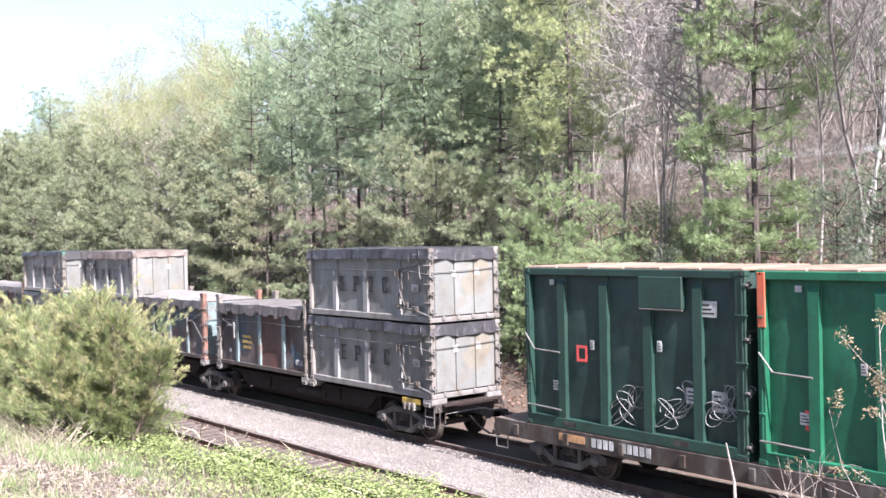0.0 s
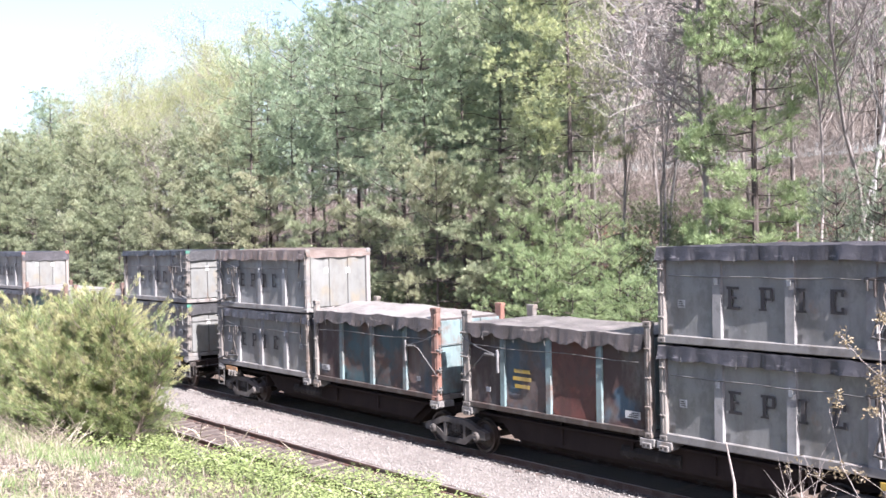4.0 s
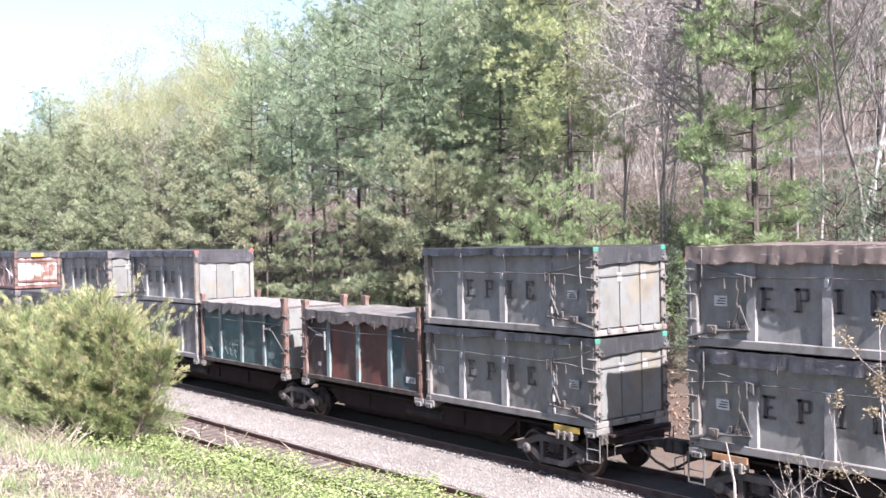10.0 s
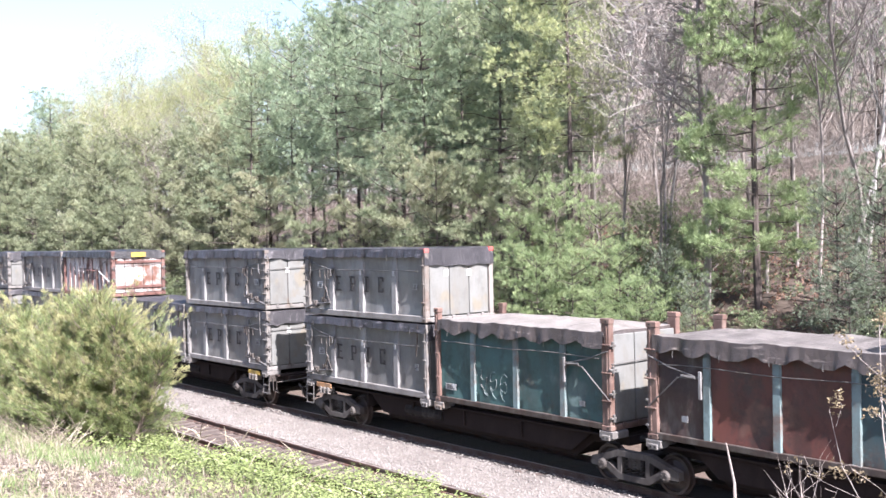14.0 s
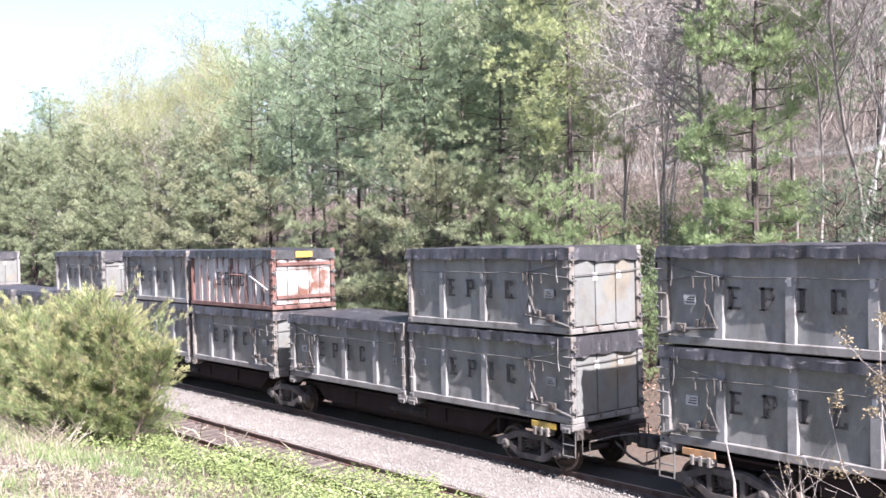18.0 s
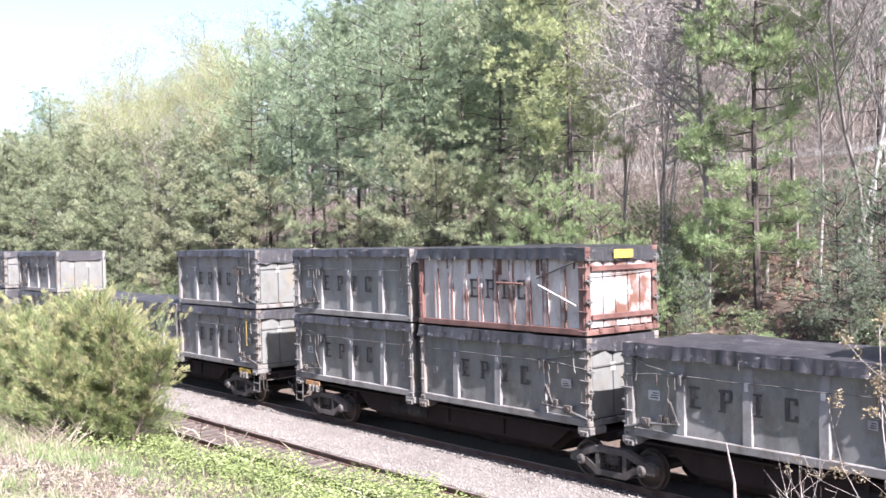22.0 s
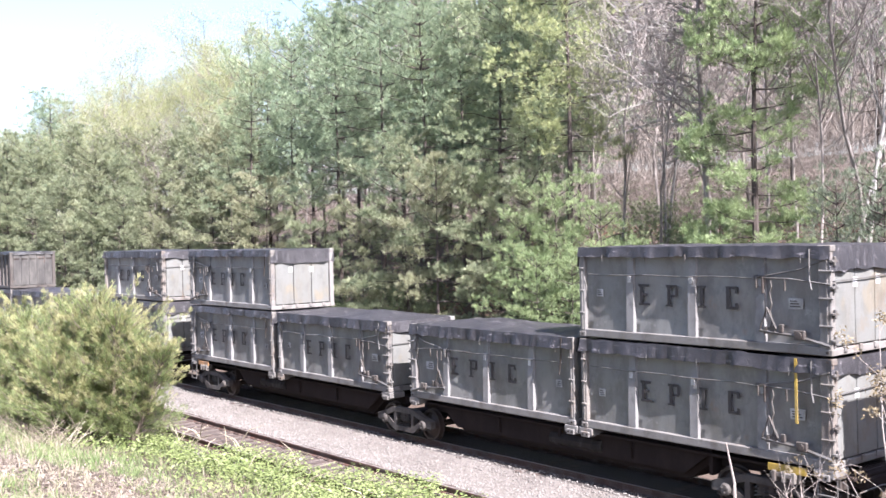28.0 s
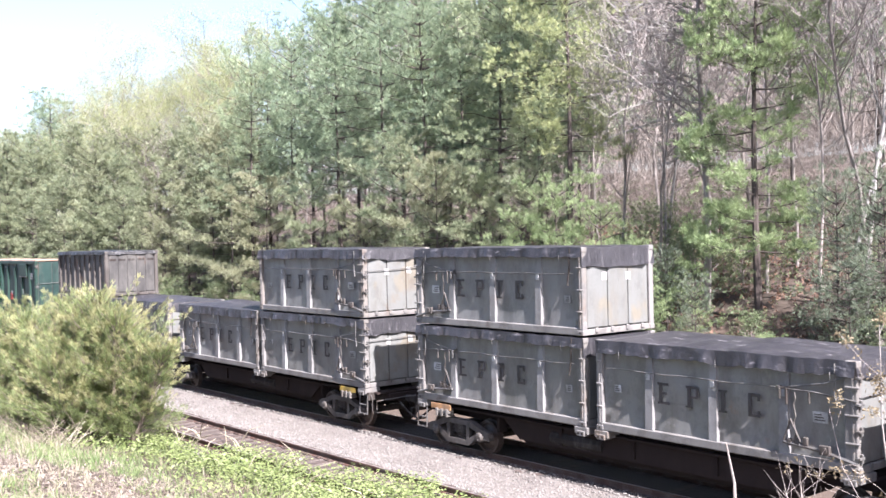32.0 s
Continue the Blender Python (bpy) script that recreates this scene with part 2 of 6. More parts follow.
M_LITTER = leafy("pale_leaf_litter", (0.165, 0.135, 0.11), (0.26, 0.225, 0.185), through_light=0.15, scale=0.8, clump=0.6)
M_GRASS = leafy("pale_grass", (0.0922, 0.156, 0.0461), (0.23, 0.276, 0.127), scale=1.5)
M_DEADLEAF = leafy("brown_leaves", (0.10, 0.055, 0.038), (0.25, 0.145, 0.095), through_light=0.15)
M_SAPLING = leafy("tan_new_leaves", (0.13, 0.10, 0.06), (0.25, 0.20, 0.115), through_light=0.4)
M_BARK_PINE = barky("pine_bark", (0.034, 0.026, 0.022), (0.068, 0.052, 0.044))
M_BARK_GREY = barky("grey_bark", (0.138, 0.12, 0.109), (0.285, 0.253, 0.231))
M_BARK_PALE = barky("pale_bark", (0.15, 0.139, 0.127), (0.31, 0.295, 0.28))
M_FAR_TWIG = barky("far_twig_bark", (0.155, 0.131, 0.115), (0.275, 0.238, 0.206))
M_BARK_CEDAR = barky("cedar_bark", (0.09, 0.066, 0.053), (0.19, 0.15, 0.125))
M_TWIG = barky("dead_twig", (0.17, 0.145, 0.128), (0.306, 0.268, 0.242))

# ---- mesh tools ----


class Shape:
    """Collects faces for one mesh."""

    def __init__(self):
        self.v, self.f = [], []

    def add(self, verts, faces):
        n = len(self.v)
        self.v += [tuple(p) for p in verts]
        self.f += [tuple(n + i for i in f) for f in faces]
        return self

    def box(self, x0, x1, y0, y1, z0, z1, c=0.0):
        """A box with chamfered edges."""
        if c <= 0:
            self.add([(x, y, z) for x in (x0, x1) for y in (y0, y1) for z in (z0, z1)],
                     [(0, 1, 3, 2), (4, 6, 7, 5), (0, 4, 5, 1), (2, 3, 7, 6), (0, 2, 6, 4), (1, 5, 7, 3)])
            return self
        c = min(c, (x1 - x0) * 0.45, (y1 - y0) * 0.45, (z1 - z0) * 0.45)
        lo, hi = (x0, y0, z0), (x1, y1, z1)
        verts, at = [], {}
        for s in ((i, j, k) for i in (0, 1) for j in (0, 1) for k in (0, 1)):
            for ax in range(3):
                p = [(hi[a] - c if s[a] else lo[a] + c) for a in range(3)]
                p[ax] = hi[ax] if s[ax] else lo[ax]
                at[(s, ax)] = len(verts)
                verts.append(tuple(p))
        faces = []
        for ax in range(3):
            b, d = (ax + 1) % 3, (ax + 2) % 3
            for e in (0, 1):
                ring = []
                for q in ((0, 0), (1, 0), (1, 1), (0, 1)):
                    s = [0, 0, 0]
                    s[ax], s[b], s[d] = e, q[0], q[1]
                    ring.append(at[(tuple(s), ax)])
                faces.append(tuple(ring if e else ring[::-1]))
            for e in (0, 1):
                for g in (0, 1):
                    s0, s1 = [0, 0, 0], [0, 0, 0]
                    s0[b] = s1[b] = e
                    s0[d] = s1[d] = g
                    s1[ax] = 1
                    s0, s1 = tuple(s0), tuple(s1)
                    q = (at[(s0, b)], at[(s1, b)], at[(s1, d)], at[(s0, d)])
                    faces.append(q if e == g else q[::-1])
        for s in ((i, j, k) for i in (0, 1) for j in (0, 1) for k in (0, 1)):
            t = (at[(s, 0)], at[(s, 1)], at[(s, 2)])
            faces.append(t if sum(s) % 2 else t[::-1])
        self.add(verts, faces)
        return self

    def tube(self, path, radii, n=6, cap=True):
        path = [Vector(p) for p in path]
        if isinstance(radii, (int, float)):
            radii = [radii] * len(path)
        base = len(self.v)
        for i, p in enumerate(path):
            d = (path[min(i + 1, len(path) - 1)] - path[max(i - 1, 0)]).normalized()
            a = d.cross(Vector((0.31, 0.17, 0.93)) if abs(d.z) < 0.9 else Vector((1, 0.2, 0))).normalized()
            b = d.cross(a)
            for k in range(n):
                w = 2 * math.pi * k / n
                self.v.append(tuple(p + radii[i] * (math.cos(w) * a + math.sin(w) * b)))
        for i in range(len(path) - 1):
            for k in range(n):
                q, r = base + i * n + k, base + i * n + (k + 1) % n
                self.f.append((q, r, r + n, q + n))
        if cap:
            self.f.append(tuple(base + k for k in range(n))[::-1])
            self.f.append(tuple(base + (len(path) - 1) * n + k for k in range(n)))
        return self

    def lathe(self, profile, centre, axis="y", n=24):
        """profile: (radius, along) pairs turned about an axis through centre."""
        base = len(self.v)
        for r, a in profile:
            for k in range(n):
                w = 2 * math.pi * k / n
                u, v = r * math.cos(w), r * math.sin(w)
                p = (u, a, v) if axis == "y" else ((a, u, v) if axis == "x" else (u, v, a))
                self.v.append((centre[0] + p[0], centre[1] + p[1], centre[2] + p[2]))
        for i in range(len(profile) - 1):
            for k in range(n):
                q, r = base + i * n + k, base + i * n + (k + 1) % n
                self.f.append((q, r, r + n, q + n))
        return self

    def prism(self, outline, y0, y1):
        """An outline in x and z, thick along y."""
        n = len(outline)
        self.add([(x, y0, z) for x, z in outline] + [(x, y1, z) for x, z in outline],
                 [tuple(range(n)), tuple(range(2 * n - 1, n - 1, -1))] + [(i, i + n, (i + 1) % n + n, (i + 1) % n) for i in range(n)])
        return self

    def mesh(self, name, material, smooth=False):
        me = bpy.data.meshes.new(name)
        me.from_pydata(self.v, [], self.f)
        me.materials.append(material)
        if smooth:
            me.shade_smooth()
        me.update()
        return me


def solid(bm_shape, name, material, smooth=False):
    me = bm_shape.mesh(name, material, smooth)
    bm = bmesh.new()
    bm.from_mesh(me)
    bmesh.ops.recalc_face_normals(bm, faces=bm.faces)
    bm.to_mesh(me)
    bm.free()
    return me


def part(name, shape, material, parent, label="", smooth=False):
    ob = new(name, solid(shape, name, material, smooth))
    ob.parent = parent
    if label:
        tagged(ob, label)
    return ob


def cloud(name, verts, faces, material):
    """A mesh from number arrays (triangles)."""
    me = bpy.data.meshes.new(name)
    verts, faces = np.asarray(verts, dtype=np.float32), np.asarray(faces, dtype=np.int32)
    me.vertices.add(len(verts))
    me.vertices.foreach_set("co", verts.ravel())
    k = faces.shape[1]
    me.loops.add(faces.size)
    me.loops.foreach_set("vertex_index", faces.ravel())
    me.polygons.add(len(faces))
    me.polygons.foreach_set("loop_start", np.arange(0, faces.size, k, dtype=np.int32))
    me.polygons.foreach_set("loop_total", np.full(len(faces), k, dtype=np.int32))
    me.materials.append(material)
    me.update(calc_edges=True)
    return me


def blades(rng, at, up, count, length, width, spread):
    """Tufts of thin triangles at the places given; one face per blade."""
    n = len(at)
    d = rng.normal(size=(n, count, 3)) * spread + up[:, None, :]
    d /= np.linalg.norm(d, axis=2, keepdims=True) + 1e-9
    side = np.cross(d, rng.normal(size=(n, count, 3)))
    side /= np.linalg.norm(side, axis=2, keepdims=True) + 1e-9
    ln = length * rng.uniform(0.65, 1.15, size=(n, count, 1))
    base = at[:, None, :] + d * ln * 0.08
    tri = np.stack([base - side * width * 0.25, base + d * ln * 0.65 + side * width * 0.5, base + d * ln], axis=2)
    return tri.reshape(-1, 3)


def tri_faces(v):
    return np.arange(len(v), dtype=np.int32).reshape(-1, 3)


# ---- setting: ground ----
PROFILE = [(-2000, 3.0), (-60, 4.2), (-6, 4.0), (0, 3.75), (1.2, 3.15), (3.2, 1.75), (5.5, 0.75), (8.5, 0.25), (11.2, -0.16), (12.0, -0.3), (15.2, -0.42), (16.0, -0.42),
           (19.6, -0.42), (21.0, -0.75), (22.8, -0.85), (24.5, 0.1), (27.0, 1.6), (30.0, 3.0), (34.0, 4.2), (42.0, 5.9), (60.0, 9.0), (120.0, 15.0), (400.0, 20.0), (2500.0, 20.0)]


def ground_z(x, y):
    for (a, za), (b, zb) in zip(PROFILE, PROFILE[1:]):
        if y <= b:
            s = (y - a) / (b - a)
            z = za + (zb - za) * s
            break
    rough = 0.0 if 11.6 < y < 20.4 else min(1.0, abs(y - (11.6 if y < 16 else 20.4)) / 4)
    return z + rough * (0.22 * noise.noise((x * 0.16, y * 0.22, 3.1)) + 0.06 * noise.noise((x * 0.9, y * 0.9, 7.7)))


def make_ground():
    xs = [-2500, -900, -400, -240, -180] + [-150 + 1.25 * i for i in range(141)] + [40, 70, 120, 300, 900, 2500]
    ys = [-2000, -600, -150, -60, -30, -15, -8, -4] + [-2 + 0.6 * i for i in range(60)] + [36, 39, 43, 48, 55, 65, 80, 105, 150, 250, 500, 1200, 2500]
    verts = [(x, y, ground_z(x, y)) for x in xs for y in ys]
    n = len(ys)
    faces = [(i * n + j, (i + 1) * n + j, (i + 1) * n + j + 1, i * n + j + 1) for i in range(len(xs) - 1) for j in range(n - 1)]
    me = bpy.data.meshes.new("ground")
    me.from_pydata(verts, [], faces)
    me.materials.append(M_GROUND)
    me.shade_smooth()
    tagged(new("ground", me), "brown leaf-littered ground rising behind the line", "ground", kind="structure")


make_ground()

# ---- setting: two tracks on stone ballast ----
NEAR_MID, TRAIN_MID, GAUGE = 13.34, 17.8, 0.755


def make_ballast():
    s = Shape()
    prof = [(11.75, -0.26), (12.1, -0.17), (14.65, -0.17), (15.1, -0.24), (15.8, -0.29), (16.3, -0.26), (16.6, -0.14), (19.0, -0.135), (20.2, -0.5), (20.7, -0.8)]
    xs = [-400, -200] + [-150 + 1.5 * i for i in range(121)] + [60, 200]
    for x in xs:
        for y, z in prof:
            s.v.append((x, y, z + 0.015 * noise.noise((x * 1.7, y * 2, 0))))
    n = len(prof)
    s.f = [(i * n + j, (i + 1) * n + j, (i + 1) * n + j + 1, i * n + j + 1) for i in range(len(xs) - 1) for j in range(n - 1)]
    me = s.mesh("ballast_bed", M_STONE)
    me.materials.append(M_DARK_STONE)
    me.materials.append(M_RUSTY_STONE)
    # darker stone along the train's track, rusty stone along the near one
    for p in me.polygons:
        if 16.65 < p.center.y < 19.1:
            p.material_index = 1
        elif 12.1 < p.center.y < 14.5:
            p.material_index = 2
    bed = tagged(new("ballast_bed", me), "pale grey-pink crushed stone ballast bed under two tracks", "ballast", kind="structure")
    rng = np.random.default_rng(5)
    octa = np.array([(1, 0, 0), (-1, 0, 0), (0, 1, 0), (0, -1, 0), (0, 0, 1), (0, 0, -1)], dtype=float)
    tris = np.array([(0, 2, 4), (2, 1, 4), (1, 3, 4), (3, 0, 4), (2, 0, 5), (1, 2, 5), (3, 1, 5), (0, 3, 5)])
    n = 18000
    at = np.stack([rng.uniform(-46, -4, n), rng.uniform(14.22, 17.0, n), np.zeros(n)], axis=1)
    far = rng.random(n) < 0.12
    at[far, 1] = rng.uniform(18.7, 20.2, far.sum())
    at[:, 2] = np.interp(at[:, 1], [p[0] for p in prof], [p[1] for p in prof]) + 0.008
    shape = octa[None] * rng.uniform(0.014, 0.034, (n, 1, 3)) * rng.uniform(0.75, 1.25, (n, 6, 1))
    a = rng.uniform(0, 6.28, n)
    c, si = np.cos(a)[:, None], np.sin(a)[:, None]
    v = np.stack([shape[:, :, 0] * c - shape[:, :, 1] * si, shape[:, :, 0] * si + shape[:, :, 1] * c, shape[:, :, 2]], axis=2) + at[:, None]
    f = (tris[None] + 6 * np.arange(n)[:, None, None]).reshape(-1, 3)
    tagged(new("ballast_stones", cloud("ballast_stones", v.reshape(-1, 3), f, M_BALLAST)), "loose crushed ballast stones between the tracks", "ballast", kind="stuff")


RAIL_OUTLINE = [(-0.07, -0.165), (0.07, -0.165), (0.07, -0.15), (0.012, -0.125), (0.012, -0.045), (0.036, -0.035), (0.036, -0.006),
                (0.028, 0.0), (-0.028, 0.0), (-0.036, -0.006), (-0.036, -0.035), (-0.012, -0.045), (-0.012, -0.125), (-0.07, -0.15)]


def make_track(name, mid, label, seed):
    rng = random.Random(seed)
    root = tagged(new(name), label, "railway track", kind="structure")
    for side in (-1, 1):
        s = Shape()
        n = len(RAIL_OUTLINE)
        for x in (-400, 200):
            s.v += [(x, mid + side * GAUGE + a, b) for a, b in RAIL_OUTLINE]
        s.f = [(i, (i + 1) % n, (i + 1) % n + n, i + n) for i in range(n)]
        rail = part("rail", s, M_RAIL, root)
        part("rail_head", Shape().box(-400, 200, mid + side * GAUGE - 0.027, mid + side * GAUGE + 0.027, -0.001, 0.0025), M_RAIL_TOP, rail, "worn running surface of the rail")
    tie = Shape().box(-0.115, 0.115, -1.22, 1.22, -0.30, -0.145, 0.012)
    me = solid(tie, "tie", M_TIE)
    plate = Shape().box(-0.10, 0.10, -0.15, 0.15, -0.147, -0.128, 0.004)
    for dy in (-0.10, 0.10):
        plate.box(-0.05, -0.02, dy - 0.015, dy + 0.015, -0.13, -0.105)
        plate.box(0.02, 0.05, dy - 0.015, dy + 0.015, -0.13, -0.105)
    pme = solid(plate, "tie_plate", M_RAIL)
    for i in range(110):
        x = -56 + 0.535 * i + rng.uniform(-0.03, 0.03)
        ob = new("tie", me)
        ob.parent = root
        ob.matrix_basis = pose(x, mid + rng.uniform(-0.05, 0.05), rng.uniform(-0.02, 0.012), 0, 0, rng.uniform(-1.5, 1.5))
        for side in (-1, 1):
            p = new("tie_plate", pme)
            p.parent = root
            p.matrix_basis = pose(x, mid + side * GAUGE, 0)
    rest = Shape()
    for i in range(110):
        for x0 in (-57 - 0.535 * i, 3.2 + 0.535 * i):
            rest.box(x0 - 0.115, x0 + 0.115, mid - 1.3, mid + 1.3, -0.30, -0.145)
    tagged(part("far_ties", rest, M_TIE, root), kind="stuff")


make_ballast()
make_track("near_track", NEAR_MID, "disused-looking rusty track with weathered brown wooden ties", 3)
make_track("train_track", TRAIN_MID, "track under the train, in the train's shade", 4)

# ---- the train ----
LEN, WID, HIGH = 6.06, 2.40, 1.95
FLOOR_Z, UPPER_Z = 1.19, 3.20
moving = []      # (thing, place along the train, height, turned)
wheelsets = []   # axles that turn


def tarp(parent, rng, material, length, width, z, dome, flap, label, end_flap=0.3, lumps=0.02):
    """A sheet tied over an open top, hanging down on all sides with an uneven hem."""
    nx, ny = 84, 12
    hx, hy = length / 2 + 0.015, width / 2 + 0.015
    off = rng.uniform(0, 50)
    s = Shape()
    top = []
    for i in range(nx + 1):
        row = []
        for j in range(ny + 1):
            u, v = 2 * i / nx - 1, 2 * j / ny - 1
            x, y = u * hx, v * hy
            h = dome * (1 - v * v) * (1 - abs(u) ** 4) * (0.75 + 0.6 * noise.noise((x * 0.5 + off, y * 0.6, 0)))
            h += lumps * noise.noise((x * 1.6 + off, y * 1.2, 4)) + 0.018 * noise.noise((x * 5.0 + off, y * 1.1, 8)) - 0.02 * (0.5 + 0.5 * math.cos(u * 12.5)) * (1 - v * v)
            row.append(len(s.v))
            s.v.append((x, y, z + 0.012 + max(h, -0.01)))
        top.append(row)
    for i in range(nx):
        for j in range(ny):
            s.f.append((top[i][j], top[i + 1][j], top[i + 1][j + 1], top[i][j + 1]))

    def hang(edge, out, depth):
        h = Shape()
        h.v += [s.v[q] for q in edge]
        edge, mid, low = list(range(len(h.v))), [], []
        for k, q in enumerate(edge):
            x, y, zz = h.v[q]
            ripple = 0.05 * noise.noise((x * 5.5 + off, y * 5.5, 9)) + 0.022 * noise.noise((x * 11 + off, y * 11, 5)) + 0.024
            along = abs(math.sin(x * 3.3 + off + 0.9 * noise.noise((x, y, off)))) if hem is M_HEM_SHADED and out[1] else 0.75
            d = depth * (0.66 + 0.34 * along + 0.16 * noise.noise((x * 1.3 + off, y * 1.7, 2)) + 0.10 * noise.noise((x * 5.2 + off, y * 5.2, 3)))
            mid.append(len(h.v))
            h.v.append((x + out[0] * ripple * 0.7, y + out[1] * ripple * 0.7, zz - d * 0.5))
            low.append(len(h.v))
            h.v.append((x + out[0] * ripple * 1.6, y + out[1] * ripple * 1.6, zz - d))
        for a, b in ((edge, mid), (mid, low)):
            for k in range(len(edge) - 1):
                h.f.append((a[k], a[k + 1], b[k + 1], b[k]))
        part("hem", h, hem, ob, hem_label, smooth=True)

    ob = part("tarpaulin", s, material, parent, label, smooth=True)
    hem, hem_label = (M_HEM_SHADED, "hanging hem with its shade painted in as darker brown") if material in (M_TARP_DUSTY, M_TARP_PALE) else (material, "")
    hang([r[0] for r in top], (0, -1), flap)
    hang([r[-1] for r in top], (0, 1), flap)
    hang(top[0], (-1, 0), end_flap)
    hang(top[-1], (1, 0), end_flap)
    for sy in (-1, 1):
        for k in range(5):
            x = -hx + 2 * hx * (k + 0.5 + rng.uniform(-0.2, 0.2)) / 5
            zz = z - flap * 0.75
            y = sy * (hy + 0.03)
            part("tie_cord", Shape().tube([(x, y, zz + 0.03), (x + 0.012, y + sy * 0.01, zz - 0.05), (x, y, zz - 0.12)], 0.0065, 4), M_STEEL, ob)
    return ob


def lettering(parent, sign, x_marks, z, material, size=0.44, y=None):
    """Four painted marks as plain slab shapes."""
    for x, kind in x_marks:
        s = Shape()
        y0 = sign * (WID / 2 - 0.068) if y is None else y
        ya, yb = sorted((y0, y0 + sign * 0.006))
        d = -sign  # reading direction, seen from that side
        def bar(a, b, c, e):
            p, q = sorted((x + d * a * size, x + d * b * size))
            s.box(p, q, ya, yb, z + c * size, z + e * size)
        bar(-0.30, -0.12, 0.0, 1.0)
        if kind in (0, 1):
            bar(-0.38, 0.26, 0.88, 1.0)
        if kind == 0:
            bar(-0.38, 0.30, 0.0, 0.12)
            bar(-0.12, 0.14, 0.46, 0.56)
        if kind == 1:
            bar(0.16, 0.30, 0.50, 0.94)
            bar(-0.12, 0.26, 0.44, 0.54)
            bar(-0.40, -0.02, 0.0, 0.08)
        if kind == 2:
            bar(-0.42, 0.02, 0.0, 0.09)
            bar(-0.42, 0.02, 0.91, 1.0)
        if kind == 3:
            bar(-0.22, 0.28, 0.88, 1.0)
            bar(-0.22, 0.30, 0.0, 0.12)
            bar(0.16, 0.30, 0.12, 0.28)
            bar(0.16, 0.30, 0.70, 0.88)
        part("painted_mark", s, material, parent, "dark painted block mark on the side")


def dented(x0, x1, y, sy, z0, z1, seed, depth):
    """A steel sheet pushed in and out by loads."""
    s = Shape()
    nx, nz = 7, 8
    for p in range(nx + 1):
        for q in range(nz + 1):
            u, w = p / nx, q / nz
            hold = min(1.0, 5 * u, 5 * (1 - u), 5 * w, 5 * (1 - w))
            d = depth * hold * (noise.noise((u * 2.1 + seed, w * 2.4, seed * 0.7)) - 0.6)
            s.v.append((x0 + (x1 - x0) * u, y + sy * d, z0 + (z1 - z0) * w))
    s.f = [(p * (nz + 1) + q, (p + 1) * (nz + 1) + q, (p + 1) * (nz + 1) + q + 1, p * (nz + 1) + q + 1) for p in range(nx) for q in range(nz)]
    n = len(s.v)
    s.v += [(x, yy - sy * 0.11, z) for x, yy, z in ((x0, y, z0), (x1, y, z0), (x1, y, z1), (x0, y, z1))]
    c = (0, nx * (nz + 1), nx * (nz + 1) + nz, nz)
    s.f += [(n, n + 1, n + 2, n + 3)] + [(c[i], c[(i + 1) % 4], n + (i + 1) % 4, n + i) for i in range(4)]
    return s


def corner_posts(root, material, x, wid, z0, z1, label="", cap=None, front=None):
    side_material = material
    for sx in (-1, 1):
        material = front if front and sx > 0 else side_material
        for sy in (-1, 1):
            s = Shape()
            xa, xb = sorted((sx * x, sx * (x - (0.25 if sx > 0 else 0.17))))
            ya, yb = sorted((sy * wid / 2, sy * (wid / 2 - 0.15)))
            s.box(xa, xb, ya, yb, z0 + 0.1, z1 - 0.1, 0.018)
            xm = sx * (x - 0.085)
            s.box(xm - 0.02, xm + 0.02, *sorted((sy * (wid / 2 + 0.012), sy * (wid / 2 - 0.02))), z0 + 0.16, z1 - 0.16, 0.006)
            p = part("corner_post", s, material, root, label)
            for k in range(3):
                zz = z0 + (0.26 + 0.25 * k) * (z1 - z0)
                part("post_lug", Shape().box(xa + 0.02, xb + (0.05 if sx > 0 else -0.02), *sorted((sy * (wid / 2 - 0.01), sy * (wid / 2 + 0.035))), zz, zz + 0.035, 0.008), material, p)
            for za in (z0, z1 - 0.11):
                c = Shape()
                c.box(xa - 0.012, xb + 0.012, ya - 0.012 if sy < 0 else ya, yb if sy < 0 else yb + 0.012, za, za + 0.115, 0.012)
                m = cap if cap and za > z0 else material
                part("corner_casting", c, m, p)
                h = Shape()
                yy = sorted((sy * (wid / 2 + 0.008), sy * (wid / 2 + 0.016)))
                h.box(xm - 0.03, xm + 0.03, *yy, za + 0.035, za + 0.08, 0.004)
                part("casting_hole", h, M_IRON, p)


def rib(s, x, wide, sy, wid, depth, z0, z1, taper=0.72):
    """An upright stiffener, deep below and thin above."""
    inner = wid / 2 - depth - 0.01
    zt = z0 + (z1 - z0) * taper
    a, b = x - wide / 2, x + wide / 2
    ys = [sy * inner, sy * (wid / 2 - 0.012), sy * (wid / 2 - 0.03), sy * (wid / 2 - depth + 0.03)]
    s.add([(a, ys[0], z0), (b, ys[0], z0), (b, ys[0], z1), (a, ys[0], z1),
           (a + 0.01, ys[1], z0), (b - 0.01, ys[1], z0), (b - 0.01, ys[2], zt), (a + 0.01, ys[2], zt),
           (b - 0.02, ys[3], zt + 0.10), (a + 0.02, ys[3], zt + 0.10), (b - 0.02, ys[3], z1), (a + 0.02, ys[3], z1)],
          [(4, 5, 6, 7), (7, 6, 8, 9), (9, 8, 10, 11), (0, 4, 7, 9), (0, 9, 11, 3), (5, 1, 8, 6), (1, 2, 10, 8), (3, 11, 10, 2), (0, 1, 5, 4)])


